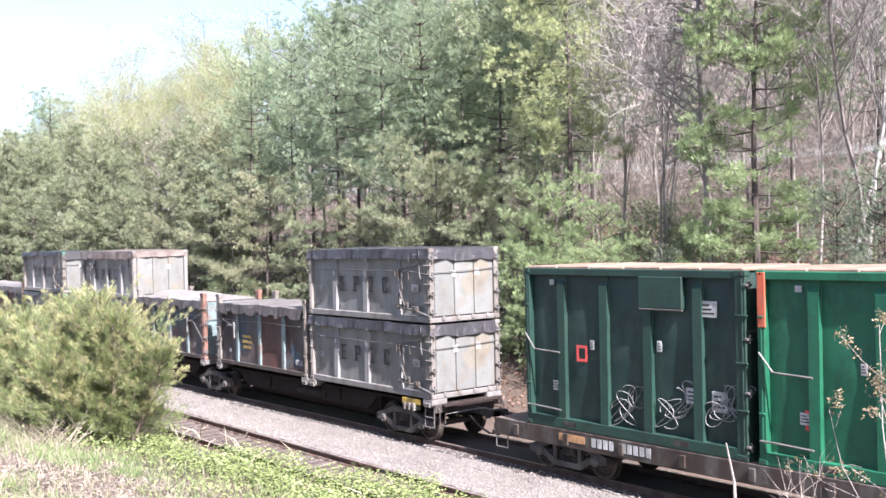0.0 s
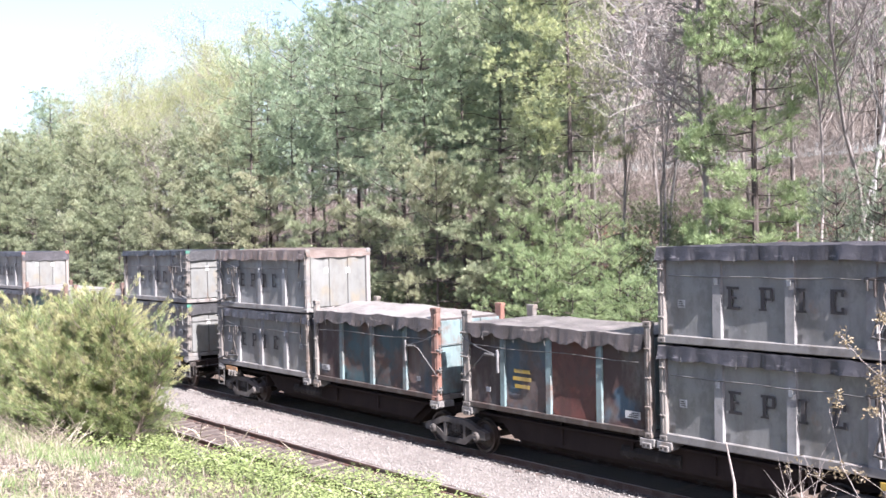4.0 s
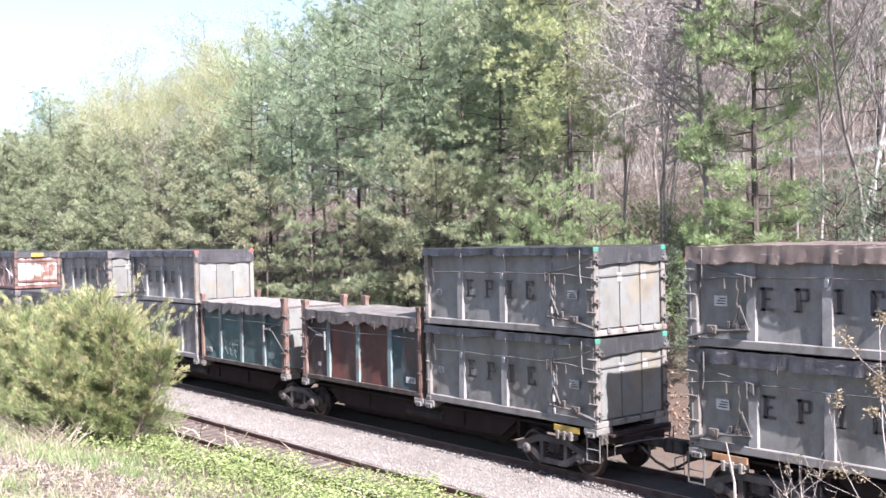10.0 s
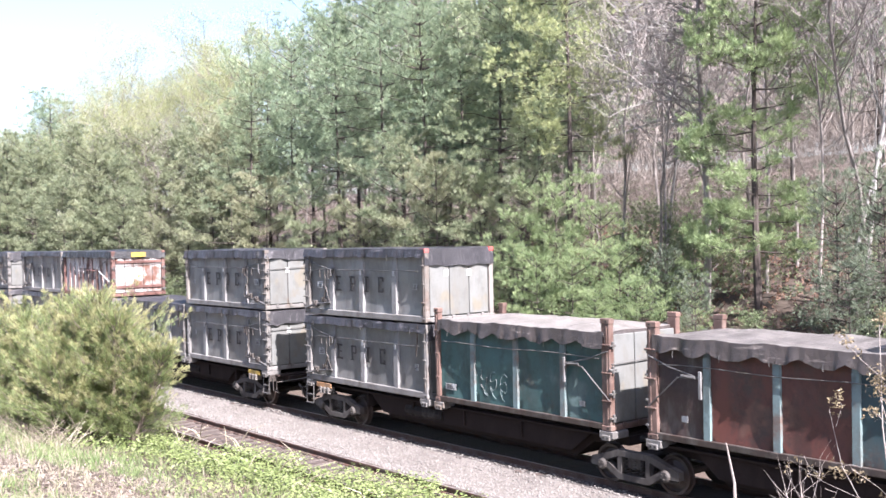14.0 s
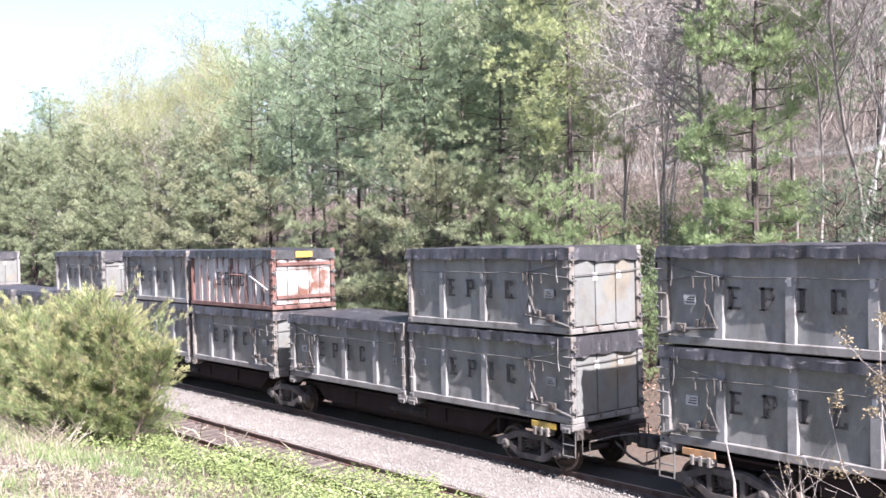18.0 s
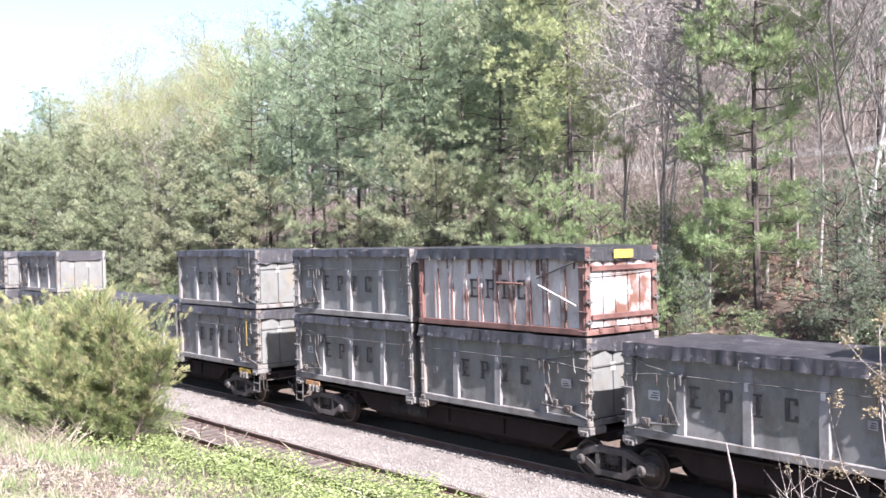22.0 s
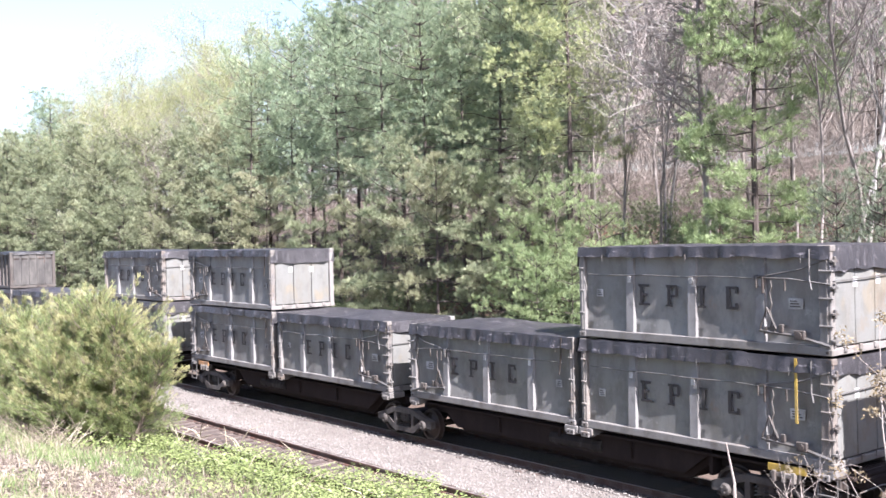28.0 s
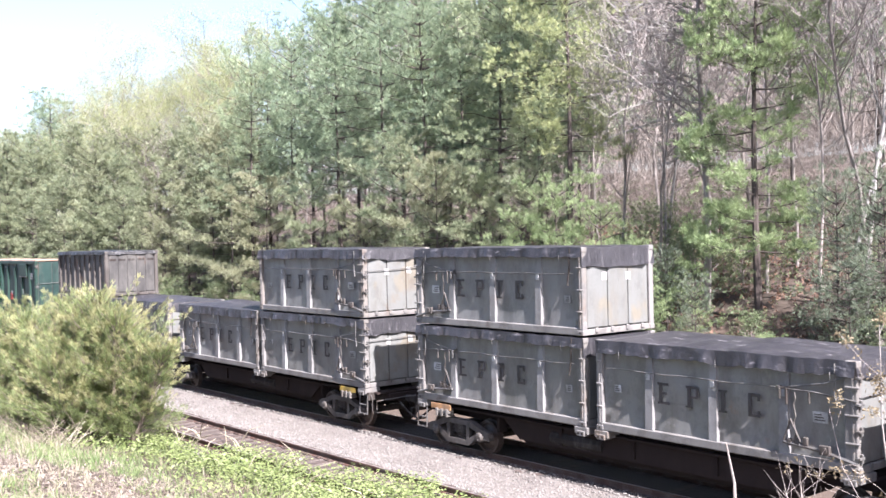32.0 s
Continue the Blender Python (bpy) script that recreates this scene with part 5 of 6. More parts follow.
def pine(seed, high, wide, low, m_needles, gap=0.8, puffs=1.0, flat=0.5, count=11, needle=0.21, blade=0.034, droop=0.0, stubs=True):
    """A pine: straight trunk, uneven limbs, each ending in a pad of needle puffs; dead stubs below the crown."""
    rng = np.random.default_rng(seed)
    wood = Shape()
    lean = rng.normal(size=2) * 0.012
    path = [(lean[0] * z * z * 0.05 + 0.06 * math.sin(z * 0.4 + seed), lean[1] * z * z * 0.05, z) for z in np.linspace(-0.4, high, 9)]
    r0 = 0.0085 * high + 0.02
    wood.tube(path, [max(0.015, r0 * (1 - 0.93 * i / 8)) for i in range(9)], 7)
    pz, px, py = [p[2] for p in path], [p[0] for p in path], [p[1] for p in path]
    at, up = [], []
    t = np.linspace(0, 1, 5)
    z = low * high
    while z < high * 0.985:
        s = (z / high - low) / (1 - low)
        span = wide * (0.72 + 0.28 * s / 0.25 if s < 0.25 else math.cos((s - 0.25) / 0.75 * 1.32) ** 0.5)
        k = int(rng.integers(2, 5))
        a0 = rng.uniform(0, 6.28)
        for j in range(k):
            a = a0 + j * 6.283 / k + rng.normal() * 0.4
            ln = max(0.35, span * rng.uniform(0.5, 1.2))
            rise = rng.uniform(-0.10, 0.20) + 0.75 * s * s - droop * (1 - s)
            d = np.array([math.cos(a), math.sin(a), rise])
            bend = rng.normal(size=(5, 3)) * 0.05 * ln * t[:, None]
            pts = np.array([np.interp(z, pz, px), np.interp(z, pz, py), z]) + d * ln * t[:, None] + np.array([0, 0, 0.2 * ln]) * (t[:, None] ** 2 - 0.7 * t[:, None]) + bend
            wood.tube(pts, [0.018 + 0.009 * ln, 0.022, 0.016, 0.011, 0.006], 4, cap=False)
            side = np.array([-math.sin(a), math.cos(a), 0])
            n = max(5, int(puffs * (7 + 11 * ln) * rng.uniform(0.7, 1.2)))
            m = max(2, n // 4)
            q = np.repeat(np.clip(1.06 - (0.68 + 0.25 * s) * rng.random(m) ** 1.35, 0.12, 1.08), 4)
            n = 4 * m
            c = np.stack([np.interp(q, t, pts[:, e]) for e in range(3)], axis=1)
            wing = np.repeat(rng.normal(size=m), 4) * (0.14 + 0.16 * ln) * np.clip(1.45 - q, 0.25, 1)
            lift = np.repeat(rng.normal(size=m), 4) * flat * (0.14 + 0.11 * ln) + 0.10
            e = c + side * wing[:, None] + d * np.abs(wing)[:, None] * 0.35
            e[:, 2] += lift
            for i in range(0, n, 8):
                wood.tube([c[i], e[i]], [0.009, 0.004], 3, cap=False)
            puff = rng.normal(size=(n, 3)) * np.array([0.10, 0.10, 0.06])
            at.append(e + puff)
            up.append(d * 0.45 + side * wing[:, None] * 0.5 + np.stack([np.zeros(n), np.zeros(n), 0.55 + lift * 0.9], axis=1) + puff * 4.5)
        z += rng.uniform(0.65, 1.3) * gap * (1.2 - 0.55 * s)
    if stubs:
        for k in range(int(low * high * 2.6)):
            z, a, ln = rng.uniform(0.12, max(0.2, low + 0.12)) * high, rng.uniform(0, 6.28), rng.uniform(0.4, 0.55 * wide)
            p = np.array([np.interp(z, pz, px), np.interp(z, pz, py), z])
            d = np.array([math.cos(a), math.sin(a), rng.uniform(-0.25, 0.2)])
            wood.tube([p, p + d * ln * 0.6, p + d * ln + np.array([0, 0, -0.06])], [0.016, 0.011, 0.005], 3, cap=False)
    at, up = np.concatenate(at), np.concatenate(up)
    v = blades(rng, at, up, count, needle, blade, 0.5)
    return wood.mesh("pine_trunk", M_BARK_PINE), cloud("pine_crown", v, tri_faces(v), m_needles)


def hardwood(seed, high, m_bark, m_leaf=None, leaf_n=0, spread=0.42, thin=1.0, leaf_size=0.13, forks=(15, 9, 6)):
    """A leafless or budding broadleaf tree by branching."""
    rng = np.random.default_rng(seed)
    wood, bole = Shape(), Shape()
    tips = []

    def grow(p, d, ln, r, level):
        n = (7, 5, 3, 2)[level]
        pts = [np.array(p)]
        dd = np.array(d)
        for i in range(n):
            dd = dd + rng.normal(size=3) * (0.09 + 0.06 * level) + np.array([0, 0, 0.10 if level else 0.0])
            dd /= np.linalg.norm(dd)
            pts.append(pts[-1] + dd * ln / n)
        rad = [max(0.007, r * (1 - 0.75 * i / n)) for i in range(n + 1)]
        (wood if level else bole).tube(pts, rad, (7, 4, 3, 3)[level], cap=False)
        if level == 3:
            tips.append(pts[-1])
            tips.append(pts[-2])
            return
        kids = forks[level]
        for k in range(kids):
            u = rng.uniform(0.28 if level == 0 else 0.2, 1.0)
            i = min(n - 1, int(u * n))
            q = pts[i] + (pts[i + 1] - pts[i]) * (u * n - i)
            a = rng.uniform(0, 6.28)
            side = np.array([math.cos(a), math.sin(a), rng.uniform(0.2, 0.9)])
            side /= np.linalg.norm(side)
            nd = dd * 0.45 + side * (0.85 if level == 0 else 0.8)
            nd /= np.linalg.norm(nd)
            kl = ln * ((spread * (1.25 - 0.6 * u)) if level == 0 else 0.5 * rng.uniform(0.6, 1.2))
            grow(q, nd, kl, r * (0.36 if level == 0 else 0.42) * thin, level + 1)

    grow((0, 0, -0.4), (rng.normal() * 0.05, rng.normal() * 0.05, 1), high * 0.92, 0.0054 * high, 0)
    trunk, limbs = bole.mesh("tree_trunk", m_bark, True), wood.mesh("tree_limbs", m_bark)
    if not m_leaf:
        return trunk, limbs
    tips = np.array(tips)
    at = tips[rng.integers(0, len(tips), leaf_n)] + rng.normal(size=(leaf_n, 3)) * 0.3
    v = blades(rng, at, np.zeros((leaf_n, 3)), 2, leaf_size, leaf_size * 0.7, 1.0)
    return trunk, limbs, cloud("tree_leaves", v, tri_faces(v), m_leaf)


def white_tree(seed):
    """A leafless tree whose long pale limbs arch out mostly to one side."""
    rng = np.random.default_rng(seed)
    bole, limbs = Shape(), Shape()
    path = [(0.10 * math.sin(z * 0.5), 0.08 * math.cos(z * 0.4), z) for z in np.linspace(-0.4, 14.5, 9)]
    bole.tube(path, [0.13 * (1 - 0.085 * i) for i in range(9)], 7, cap=False)
    for k in range(34):
        z = rng.uniform(5.0, 13.5)
        a = math.pi + rng.normal() * 0.75
        ln = rng.uniform(1.6, 3.6)
        rise = rng.uniform(0.15, 1.1) * (1 if z > 6 else 0.5)
        t = np.linspace(0, 1, 7)[:, None]
        d = np.array([math.cos(a), math.sin(a), 0.0])
        pts = np.array([0, 0, z]) + d * ln * t + np.array([0, 0, ln]) * (rise * t - 0.35 * t * t) + rng.normal(size=(7, 3)) * 0.05 * t
        limbs.tube(pts, [0.045 - 0.0058 * i for i in range(7)], 5, cap=False)
        for j in range(9):
            i = int(rng.integers(2, 7))
            e = d * rng.uniform(0.1, 0.7) + rng.normal(size=3) * 0.45 + np.array([0, 0, 0.25])
            w = rng.uniform(0.4, 1.3)
            mid = pts[i] + e * w * 0.5 + rng.normal(size=3) * 0.04
            limbs.tube([pts[i], mid, pts[i] + e * w], [0.016, 0.011, 0.005], 3, cap=False)
            for q in range(3):
                f = mid + (rng.normal(size=3) * 0.3 + e * 0.4) * w * 0.6
                limbs.tube([mid, f], [0.008, 0.004], 3, cap=False)
    return bole.mesh("tree_trunk", M_BARK_GREY, True), limbs.mesh("tree_limbs", M_BARK_PALE)


def shrub(seed, high, wide, m_leaf, n=520, leaf=0.08):
    rng = np.random.default_rng(seed)
    wood = Shape()
    for k in range(9):
        a = rng.uniform(0, 6.28)
        e = np.array([math.cos(a) * wide * rng.uniform(0.2, 0.8), math.sin(a) * wide * rng.uniform(0.2, 0.8), high * rng.uniform(0.5, 1)])
        wood.tube([(0, 0, -0.2), e * np.array([0.35, 0.35, 0.5]), e], [0.025, 0.017, 0.006], 4, cap=False)
    th, ph = rng.uniform(0, 6.28, n), rng.uniform(0, 1, n)
    rr = np.sqrt(rng.uniform(0.1, 1, n)) * (1 + 0.3 * np.sin(3 * th + seed))
    at = np.stack([np.cos(th) * rr * wide * (1.1 - 0.6 * ph), np.sin(th) * rr * wide * (1.1 - 0.6 * ph), 0.1 + ph * high], axis=1)
    v = blades(rng, at, np.tile(np.array([0, 0, 0.3]), (n, 1)), 5, leaf * 1.6, leaf * 0.8, 0.9)
    return wood.mesh("shrub_stems", M_TWIG), cloud("shrub_crown", v, tri_faces(v), m_leaf)


def plant_tree(name, meshes, x, y, turn, scale, label, category, group, names=("trunk", "crown")):
    root = tagged(new(name), label, category, group)
    root.matrix_basis = pose(x, y, ground_z(x, y) - 0.05, 0, 0, turn) @ Matrix.Scale(scale, 4)
    for nm, me in zip(names, meshes):
        if me:
            new(nm, me).parent = root
    return root


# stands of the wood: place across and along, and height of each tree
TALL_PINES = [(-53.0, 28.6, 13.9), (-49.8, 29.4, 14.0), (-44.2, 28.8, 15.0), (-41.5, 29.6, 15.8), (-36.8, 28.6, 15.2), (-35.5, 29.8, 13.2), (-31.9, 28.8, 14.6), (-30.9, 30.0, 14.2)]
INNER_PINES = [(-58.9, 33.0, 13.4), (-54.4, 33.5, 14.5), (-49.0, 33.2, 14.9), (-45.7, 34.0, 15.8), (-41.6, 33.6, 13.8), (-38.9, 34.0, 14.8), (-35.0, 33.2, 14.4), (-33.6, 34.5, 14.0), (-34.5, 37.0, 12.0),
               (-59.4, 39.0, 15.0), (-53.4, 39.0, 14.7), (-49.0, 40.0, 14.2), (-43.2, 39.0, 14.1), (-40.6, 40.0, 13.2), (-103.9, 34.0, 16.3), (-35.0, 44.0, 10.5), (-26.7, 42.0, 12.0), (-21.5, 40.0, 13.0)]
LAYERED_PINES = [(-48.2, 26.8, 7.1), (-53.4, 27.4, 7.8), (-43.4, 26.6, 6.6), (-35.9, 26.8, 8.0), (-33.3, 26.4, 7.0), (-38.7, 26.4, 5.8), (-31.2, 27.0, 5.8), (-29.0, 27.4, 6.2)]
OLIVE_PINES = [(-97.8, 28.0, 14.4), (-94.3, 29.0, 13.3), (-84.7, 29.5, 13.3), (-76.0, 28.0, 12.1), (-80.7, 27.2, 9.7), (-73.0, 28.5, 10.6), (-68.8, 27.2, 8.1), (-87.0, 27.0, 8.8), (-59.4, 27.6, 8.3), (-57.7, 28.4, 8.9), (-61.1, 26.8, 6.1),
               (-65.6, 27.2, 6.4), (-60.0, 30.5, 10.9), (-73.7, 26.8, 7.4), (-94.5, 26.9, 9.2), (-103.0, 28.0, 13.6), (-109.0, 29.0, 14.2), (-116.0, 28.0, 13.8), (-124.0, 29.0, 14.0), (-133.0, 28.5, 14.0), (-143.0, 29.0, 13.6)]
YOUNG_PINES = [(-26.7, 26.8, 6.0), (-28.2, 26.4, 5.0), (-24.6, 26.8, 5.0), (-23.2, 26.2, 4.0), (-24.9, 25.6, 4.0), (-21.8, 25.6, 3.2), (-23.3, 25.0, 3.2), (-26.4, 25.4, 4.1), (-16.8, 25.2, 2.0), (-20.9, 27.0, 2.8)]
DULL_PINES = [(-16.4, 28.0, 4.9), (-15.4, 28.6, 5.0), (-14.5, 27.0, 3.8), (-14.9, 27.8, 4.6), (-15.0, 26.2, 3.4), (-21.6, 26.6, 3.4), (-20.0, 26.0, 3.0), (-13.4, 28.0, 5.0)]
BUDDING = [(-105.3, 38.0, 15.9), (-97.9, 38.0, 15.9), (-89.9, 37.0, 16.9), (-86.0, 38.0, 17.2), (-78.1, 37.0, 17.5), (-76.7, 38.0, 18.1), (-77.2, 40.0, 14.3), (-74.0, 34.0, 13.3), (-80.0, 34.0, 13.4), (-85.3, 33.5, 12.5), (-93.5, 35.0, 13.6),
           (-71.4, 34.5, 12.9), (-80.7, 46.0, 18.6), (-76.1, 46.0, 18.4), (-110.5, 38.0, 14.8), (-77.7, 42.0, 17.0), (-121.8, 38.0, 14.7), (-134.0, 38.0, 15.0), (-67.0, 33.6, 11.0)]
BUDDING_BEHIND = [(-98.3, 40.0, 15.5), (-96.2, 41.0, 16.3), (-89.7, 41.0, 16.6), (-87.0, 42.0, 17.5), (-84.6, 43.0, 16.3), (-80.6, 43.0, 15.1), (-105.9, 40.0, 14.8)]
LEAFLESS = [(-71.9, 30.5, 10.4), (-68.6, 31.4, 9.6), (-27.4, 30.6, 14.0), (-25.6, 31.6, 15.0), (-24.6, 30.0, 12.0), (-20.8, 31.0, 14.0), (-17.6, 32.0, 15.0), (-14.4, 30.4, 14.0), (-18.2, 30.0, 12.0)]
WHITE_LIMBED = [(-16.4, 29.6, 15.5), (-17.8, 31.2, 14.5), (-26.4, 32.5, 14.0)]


def make_forest():
    rng = random.Random(12)
    kinds = {
        "tall": ([pine(31 + i, 14.5, 2.9 + 0.25 * (i % 2), 0.30 + 0.05 * (i % 3), M_PINE, gap=0.52, puffs=1.9, flat=0.85, count=15, blade=0.030) for i in range(5)], 14.5, "pine_tree", "tall dense green pine at the edge of the wood", "pine tree", "pines beside the line"),
        "inner": ([pine(37 + i, 14.5, 2.9, 0.38, M_PINE, gap=0.58, puffs=1.6, flat=0.8, count=9, needle=0.25, blade=0.055) for i in range(3)], 14.5, "pine_tree", "tall green pine inside the wood", "pine tree", "pines beside the line"),
        "layered": ([pine(45 + i, 7.0, 2.5, 0.10, M_PINE_OLIVE, gap=0.95, puffs=3.4, flat=0.22, droop=0.10, count=15, blade=0.028) for i in range(3)], 7.0, "pine_tree", "short pine with flat layered pale green limbs", "pine tree", "pines beside the line"),
        "olive": ([pine(41 + i, 10.0, 2.7, 0.08, M_PINE_OLIVE, gap=0.72, puffs=2.3, flat=0.38, count=10, needle=0.27, blade=0.055) for i in range(4)], 10.0, "pine_tree", "full olive-green pine at the edge of the wood", "pine tree", "pines beside the line"),
        "young": ([pine(51 + i, 5.5, 1.7, 0.04, M_PINE_YOUNG, gap=0.56, puffs=2.1, flat=0.5, count=14, needle=0.20, blade=0.024, stubs=False) for i in range(3)], 5.5, "young_pine", "bright green bushy young pine", "pine tree", "young pines beside the line"),
        "dull": ([pine(56 + i, 4.5, 1.2, 0.03, M_DULL, gap=0.4, puffs=1.6, flat=0.9, needle=0.15, blade=0.024, stubs=False) for i in range(2)], 4.5, "young_pine", "dull grey-green bushy young evergreen", "pine tree", "young pines beside the line"),
        "open": ([pine(62, 15.0, 2.6, 0.16, M_PINE_YOUNG, gap=0.58, puffs=4.0, flat=0.45, count=15, needle=0.20, blade=0.030, stubs=False)], 15.0, "pine_tree", "light green pine with open layered limbs and dark trunk", "pine tree", "pines beside the line"),
        "high": ([pine(61, 16.0, 2.7, 0.42, M_PINE_SUNNY, gap=0.60, puffs=3.0, flat=0.7, count=15, blade=0.030, stubs=False)], 16.0, "pine_tree", "yellow-green pine with bare lower trunk", "pine tree", "pines beside the line"),
        "bare": ([hardwood(71 + i, 15.0, M_BARK_GREY, thin=0.9) for i in range(3)], 15.0, "bare_tree", "leafless grey-brown broadleaf tree", "tree", "leafless trees of the wood"),
        "far": ([hardwood(77 + i, 17.0 + i, M_BARK_GREY, forks=(12, 6, 4)) for i in range(2)], 17.0, "bare_tree", "leafless grey-brown tree deep in the wood", "tree", "leafless trees of the wood"),
        "pale": ([hardwood(81 + i, 15.0, M_BARK_PALE, spread=0.46, thin=1.0) for i in range(2)], 15.0, "bare_tree", "leafless tree with pale whitish branches", "tree", "leafless trees of the wood"),
        "spreading": ([white_tree(85)], 15.0, "bare_tree", "leafless tree with long whitish arching limbs", "tree", "leafless trees of the wood"),
        "bud": ([hardwood(91 + i, 17.0, M_BARK_GREY, M_BUD, 8500, leaf_size=0.115, forks=(13, 7, 4)) for i in range(3)], 17.0, "budding_tree", "tall broadleaf tree with yellow-green spring leaves", "tree", "budding trees of the wood"),
        "bush": ([shrub(101 + i, 1.6 + 0.5 * i, 1.1 + 0.2 * i, M_SHRUB) for i in range(3)], 1.0, "shrub", "dark green shrub on the slope", "shrub", "shrubs on the slope"),
        "bright": ([shrub(111 + i, 1.5 + 0.5 * i, 1.0, M_PINE_YOUNG, 520) for i in range(2)], 1.0, "shrub", "light green shrub on the slope", "shrub", "shrubs on the slope"),
    }

    def tree(kind, x, y, high, turn=None):
        meshes, full, name, label, cat, group = kinds[kind]
        names = ("woody_base", "crown") if cat == "shrub" else (("trunk", "branchwork", "foliage") if kind in ("bare", "pale", "bud", "far", "spreading") else ("trunk", "crown"))
        plant_tree(name, rng.choice(meshes), x, y, rng.uniform(0, 360) if turn is None else turn, high / full, label, cat, group, names)

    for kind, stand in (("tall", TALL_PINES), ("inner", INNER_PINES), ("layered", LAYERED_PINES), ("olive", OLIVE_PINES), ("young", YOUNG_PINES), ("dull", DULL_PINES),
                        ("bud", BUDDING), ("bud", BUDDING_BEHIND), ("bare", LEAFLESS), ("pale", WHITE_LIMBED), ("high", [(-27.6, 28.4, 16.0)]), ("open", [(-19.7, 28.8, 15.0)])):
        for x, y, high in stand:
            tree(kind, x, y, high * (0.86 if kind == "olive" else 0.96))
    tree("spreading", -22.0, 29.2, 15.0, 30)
    # lower pines and budding trees that close the wood farther along
    for y0, x0, x1, step, kind, lo, hi in ((32.0, -150, -58, 3.4, "olive", 7.5, 10.5), (35.0, -160, -62, 3.6, "inner", 8.0, 10.5), (41.0, -170, -80, 4.6, "bud", 11.5, 14.0), (36.5, -62, -32, 3.4, "inner", 9.0, 11.5)):
        x = x0
        while x < x1:
            tree(kind, x + rng.uniform(-1, 1), y0 + rng.uniform(-1, 1), rng.uniform(lo, hi))
            x += step
    # the leafless wood behind
    for row, (y0, step) in enumerate(((34.5, 5.0), (40.0, 5.0), (47.0, 5.2), (56.0, 5.4))):
        x = -0.93 * y0
        while x < -4.0:
            tree("bare" if row < 1 else "far", x + rng.uniform(-1, 1), y0 + rng.uniform(-1.5, 1.5), rng.uniform(13.0, 18.0))
            x += step
    for i in range(70):
        x = -70 + 58 * i / 69 + rng.uniform(-0.8, 0.8)
        clear = -20.4 < x < -16.6
        if clear and rng.random() < 0.85:
            continue
        tree("bush" if x > -24 or rng.random() < 0.6 else "bright", x, rng.uniform(24.4, 27.5), rng.uniform(0.5, 1.0) * (0.6 if clear else 1.0))
    for i in range(24):
        x = -27 + 0.75 * i
        if not -22.5 < x < -17.0:
            tree("bush", x, rng.uniform(28.5, 35), rng.uniform(0.6, 1.2))
    # brushwood and saplings too fine to tell apart
    g = np.random.default_rng(17)
    for name, mat, n, xr, yr, top, label in (
            ("brushwood", M_FAR_TWIG, 16000, (-66, 2), (38.0, 60), 15.0, "tangle of grey-brown twigs and saplings in the wood"),
            ("far_wood", M_FAR_TWIG, 22000, (-115, 5), (66.0, 112), 21.0, "leafless grey-brown wood on the rising ground"),
            ("sapling_thicket", M_FAR_TWIG, 11000, (-75, 0), (33.0, 74), 6.0, "brown thicket of leafless saplings in the wood"),
            ("undergrowth", M_SHRUB, 7000, (-62, 0), (27.0, 48), 1.8, "dull green undergrowth below the trees"),
            ("fallen_leaves", M_DEADLEAF, 15000, (-40, 0), (23.5, 42), 0.05, "reddish-brown fallen leaves on the slope")):
        x, y = g.uniform(*xr, n), g.uniform(*yr, n)
        z = np.array([ground_z(a, b) for a, b in zip(x, y)])
        at = np.stack([x, y, z + g.random(n) ** 1.1 * top], axis=1)
        if name in ("brushwood", "sapling_thicket"):
            v = blades(g, at, np.tile(np.array([0, 0, 0.75]), (n, 1)), 6, 1.3, 0.026, 0.75)
        elif name == "far_wood":
            v = blades(g, at, np.tile(np.array([0, 0, 0.9]), (n, 1)), 6, 3.4, 0.11, 0.55)
        elif name == "undergrowth":
            v = blades(g, at, np.tile(np.array([0, 0, 0.4]), (n, 1)), 9, 0.17, 0.065, 0.8)
        else:
            v = blades(g, at, np.zeros((n, 3)), 3, 0.14, 0.09, 1.0)
        tagged(new(name, cloud(name, v, tri_faces(v), mat)), label, "undergrowth", kind="stuff")


make_forest()

# ---- near bank: cedar bush, weeds, dry grass, twigs ----


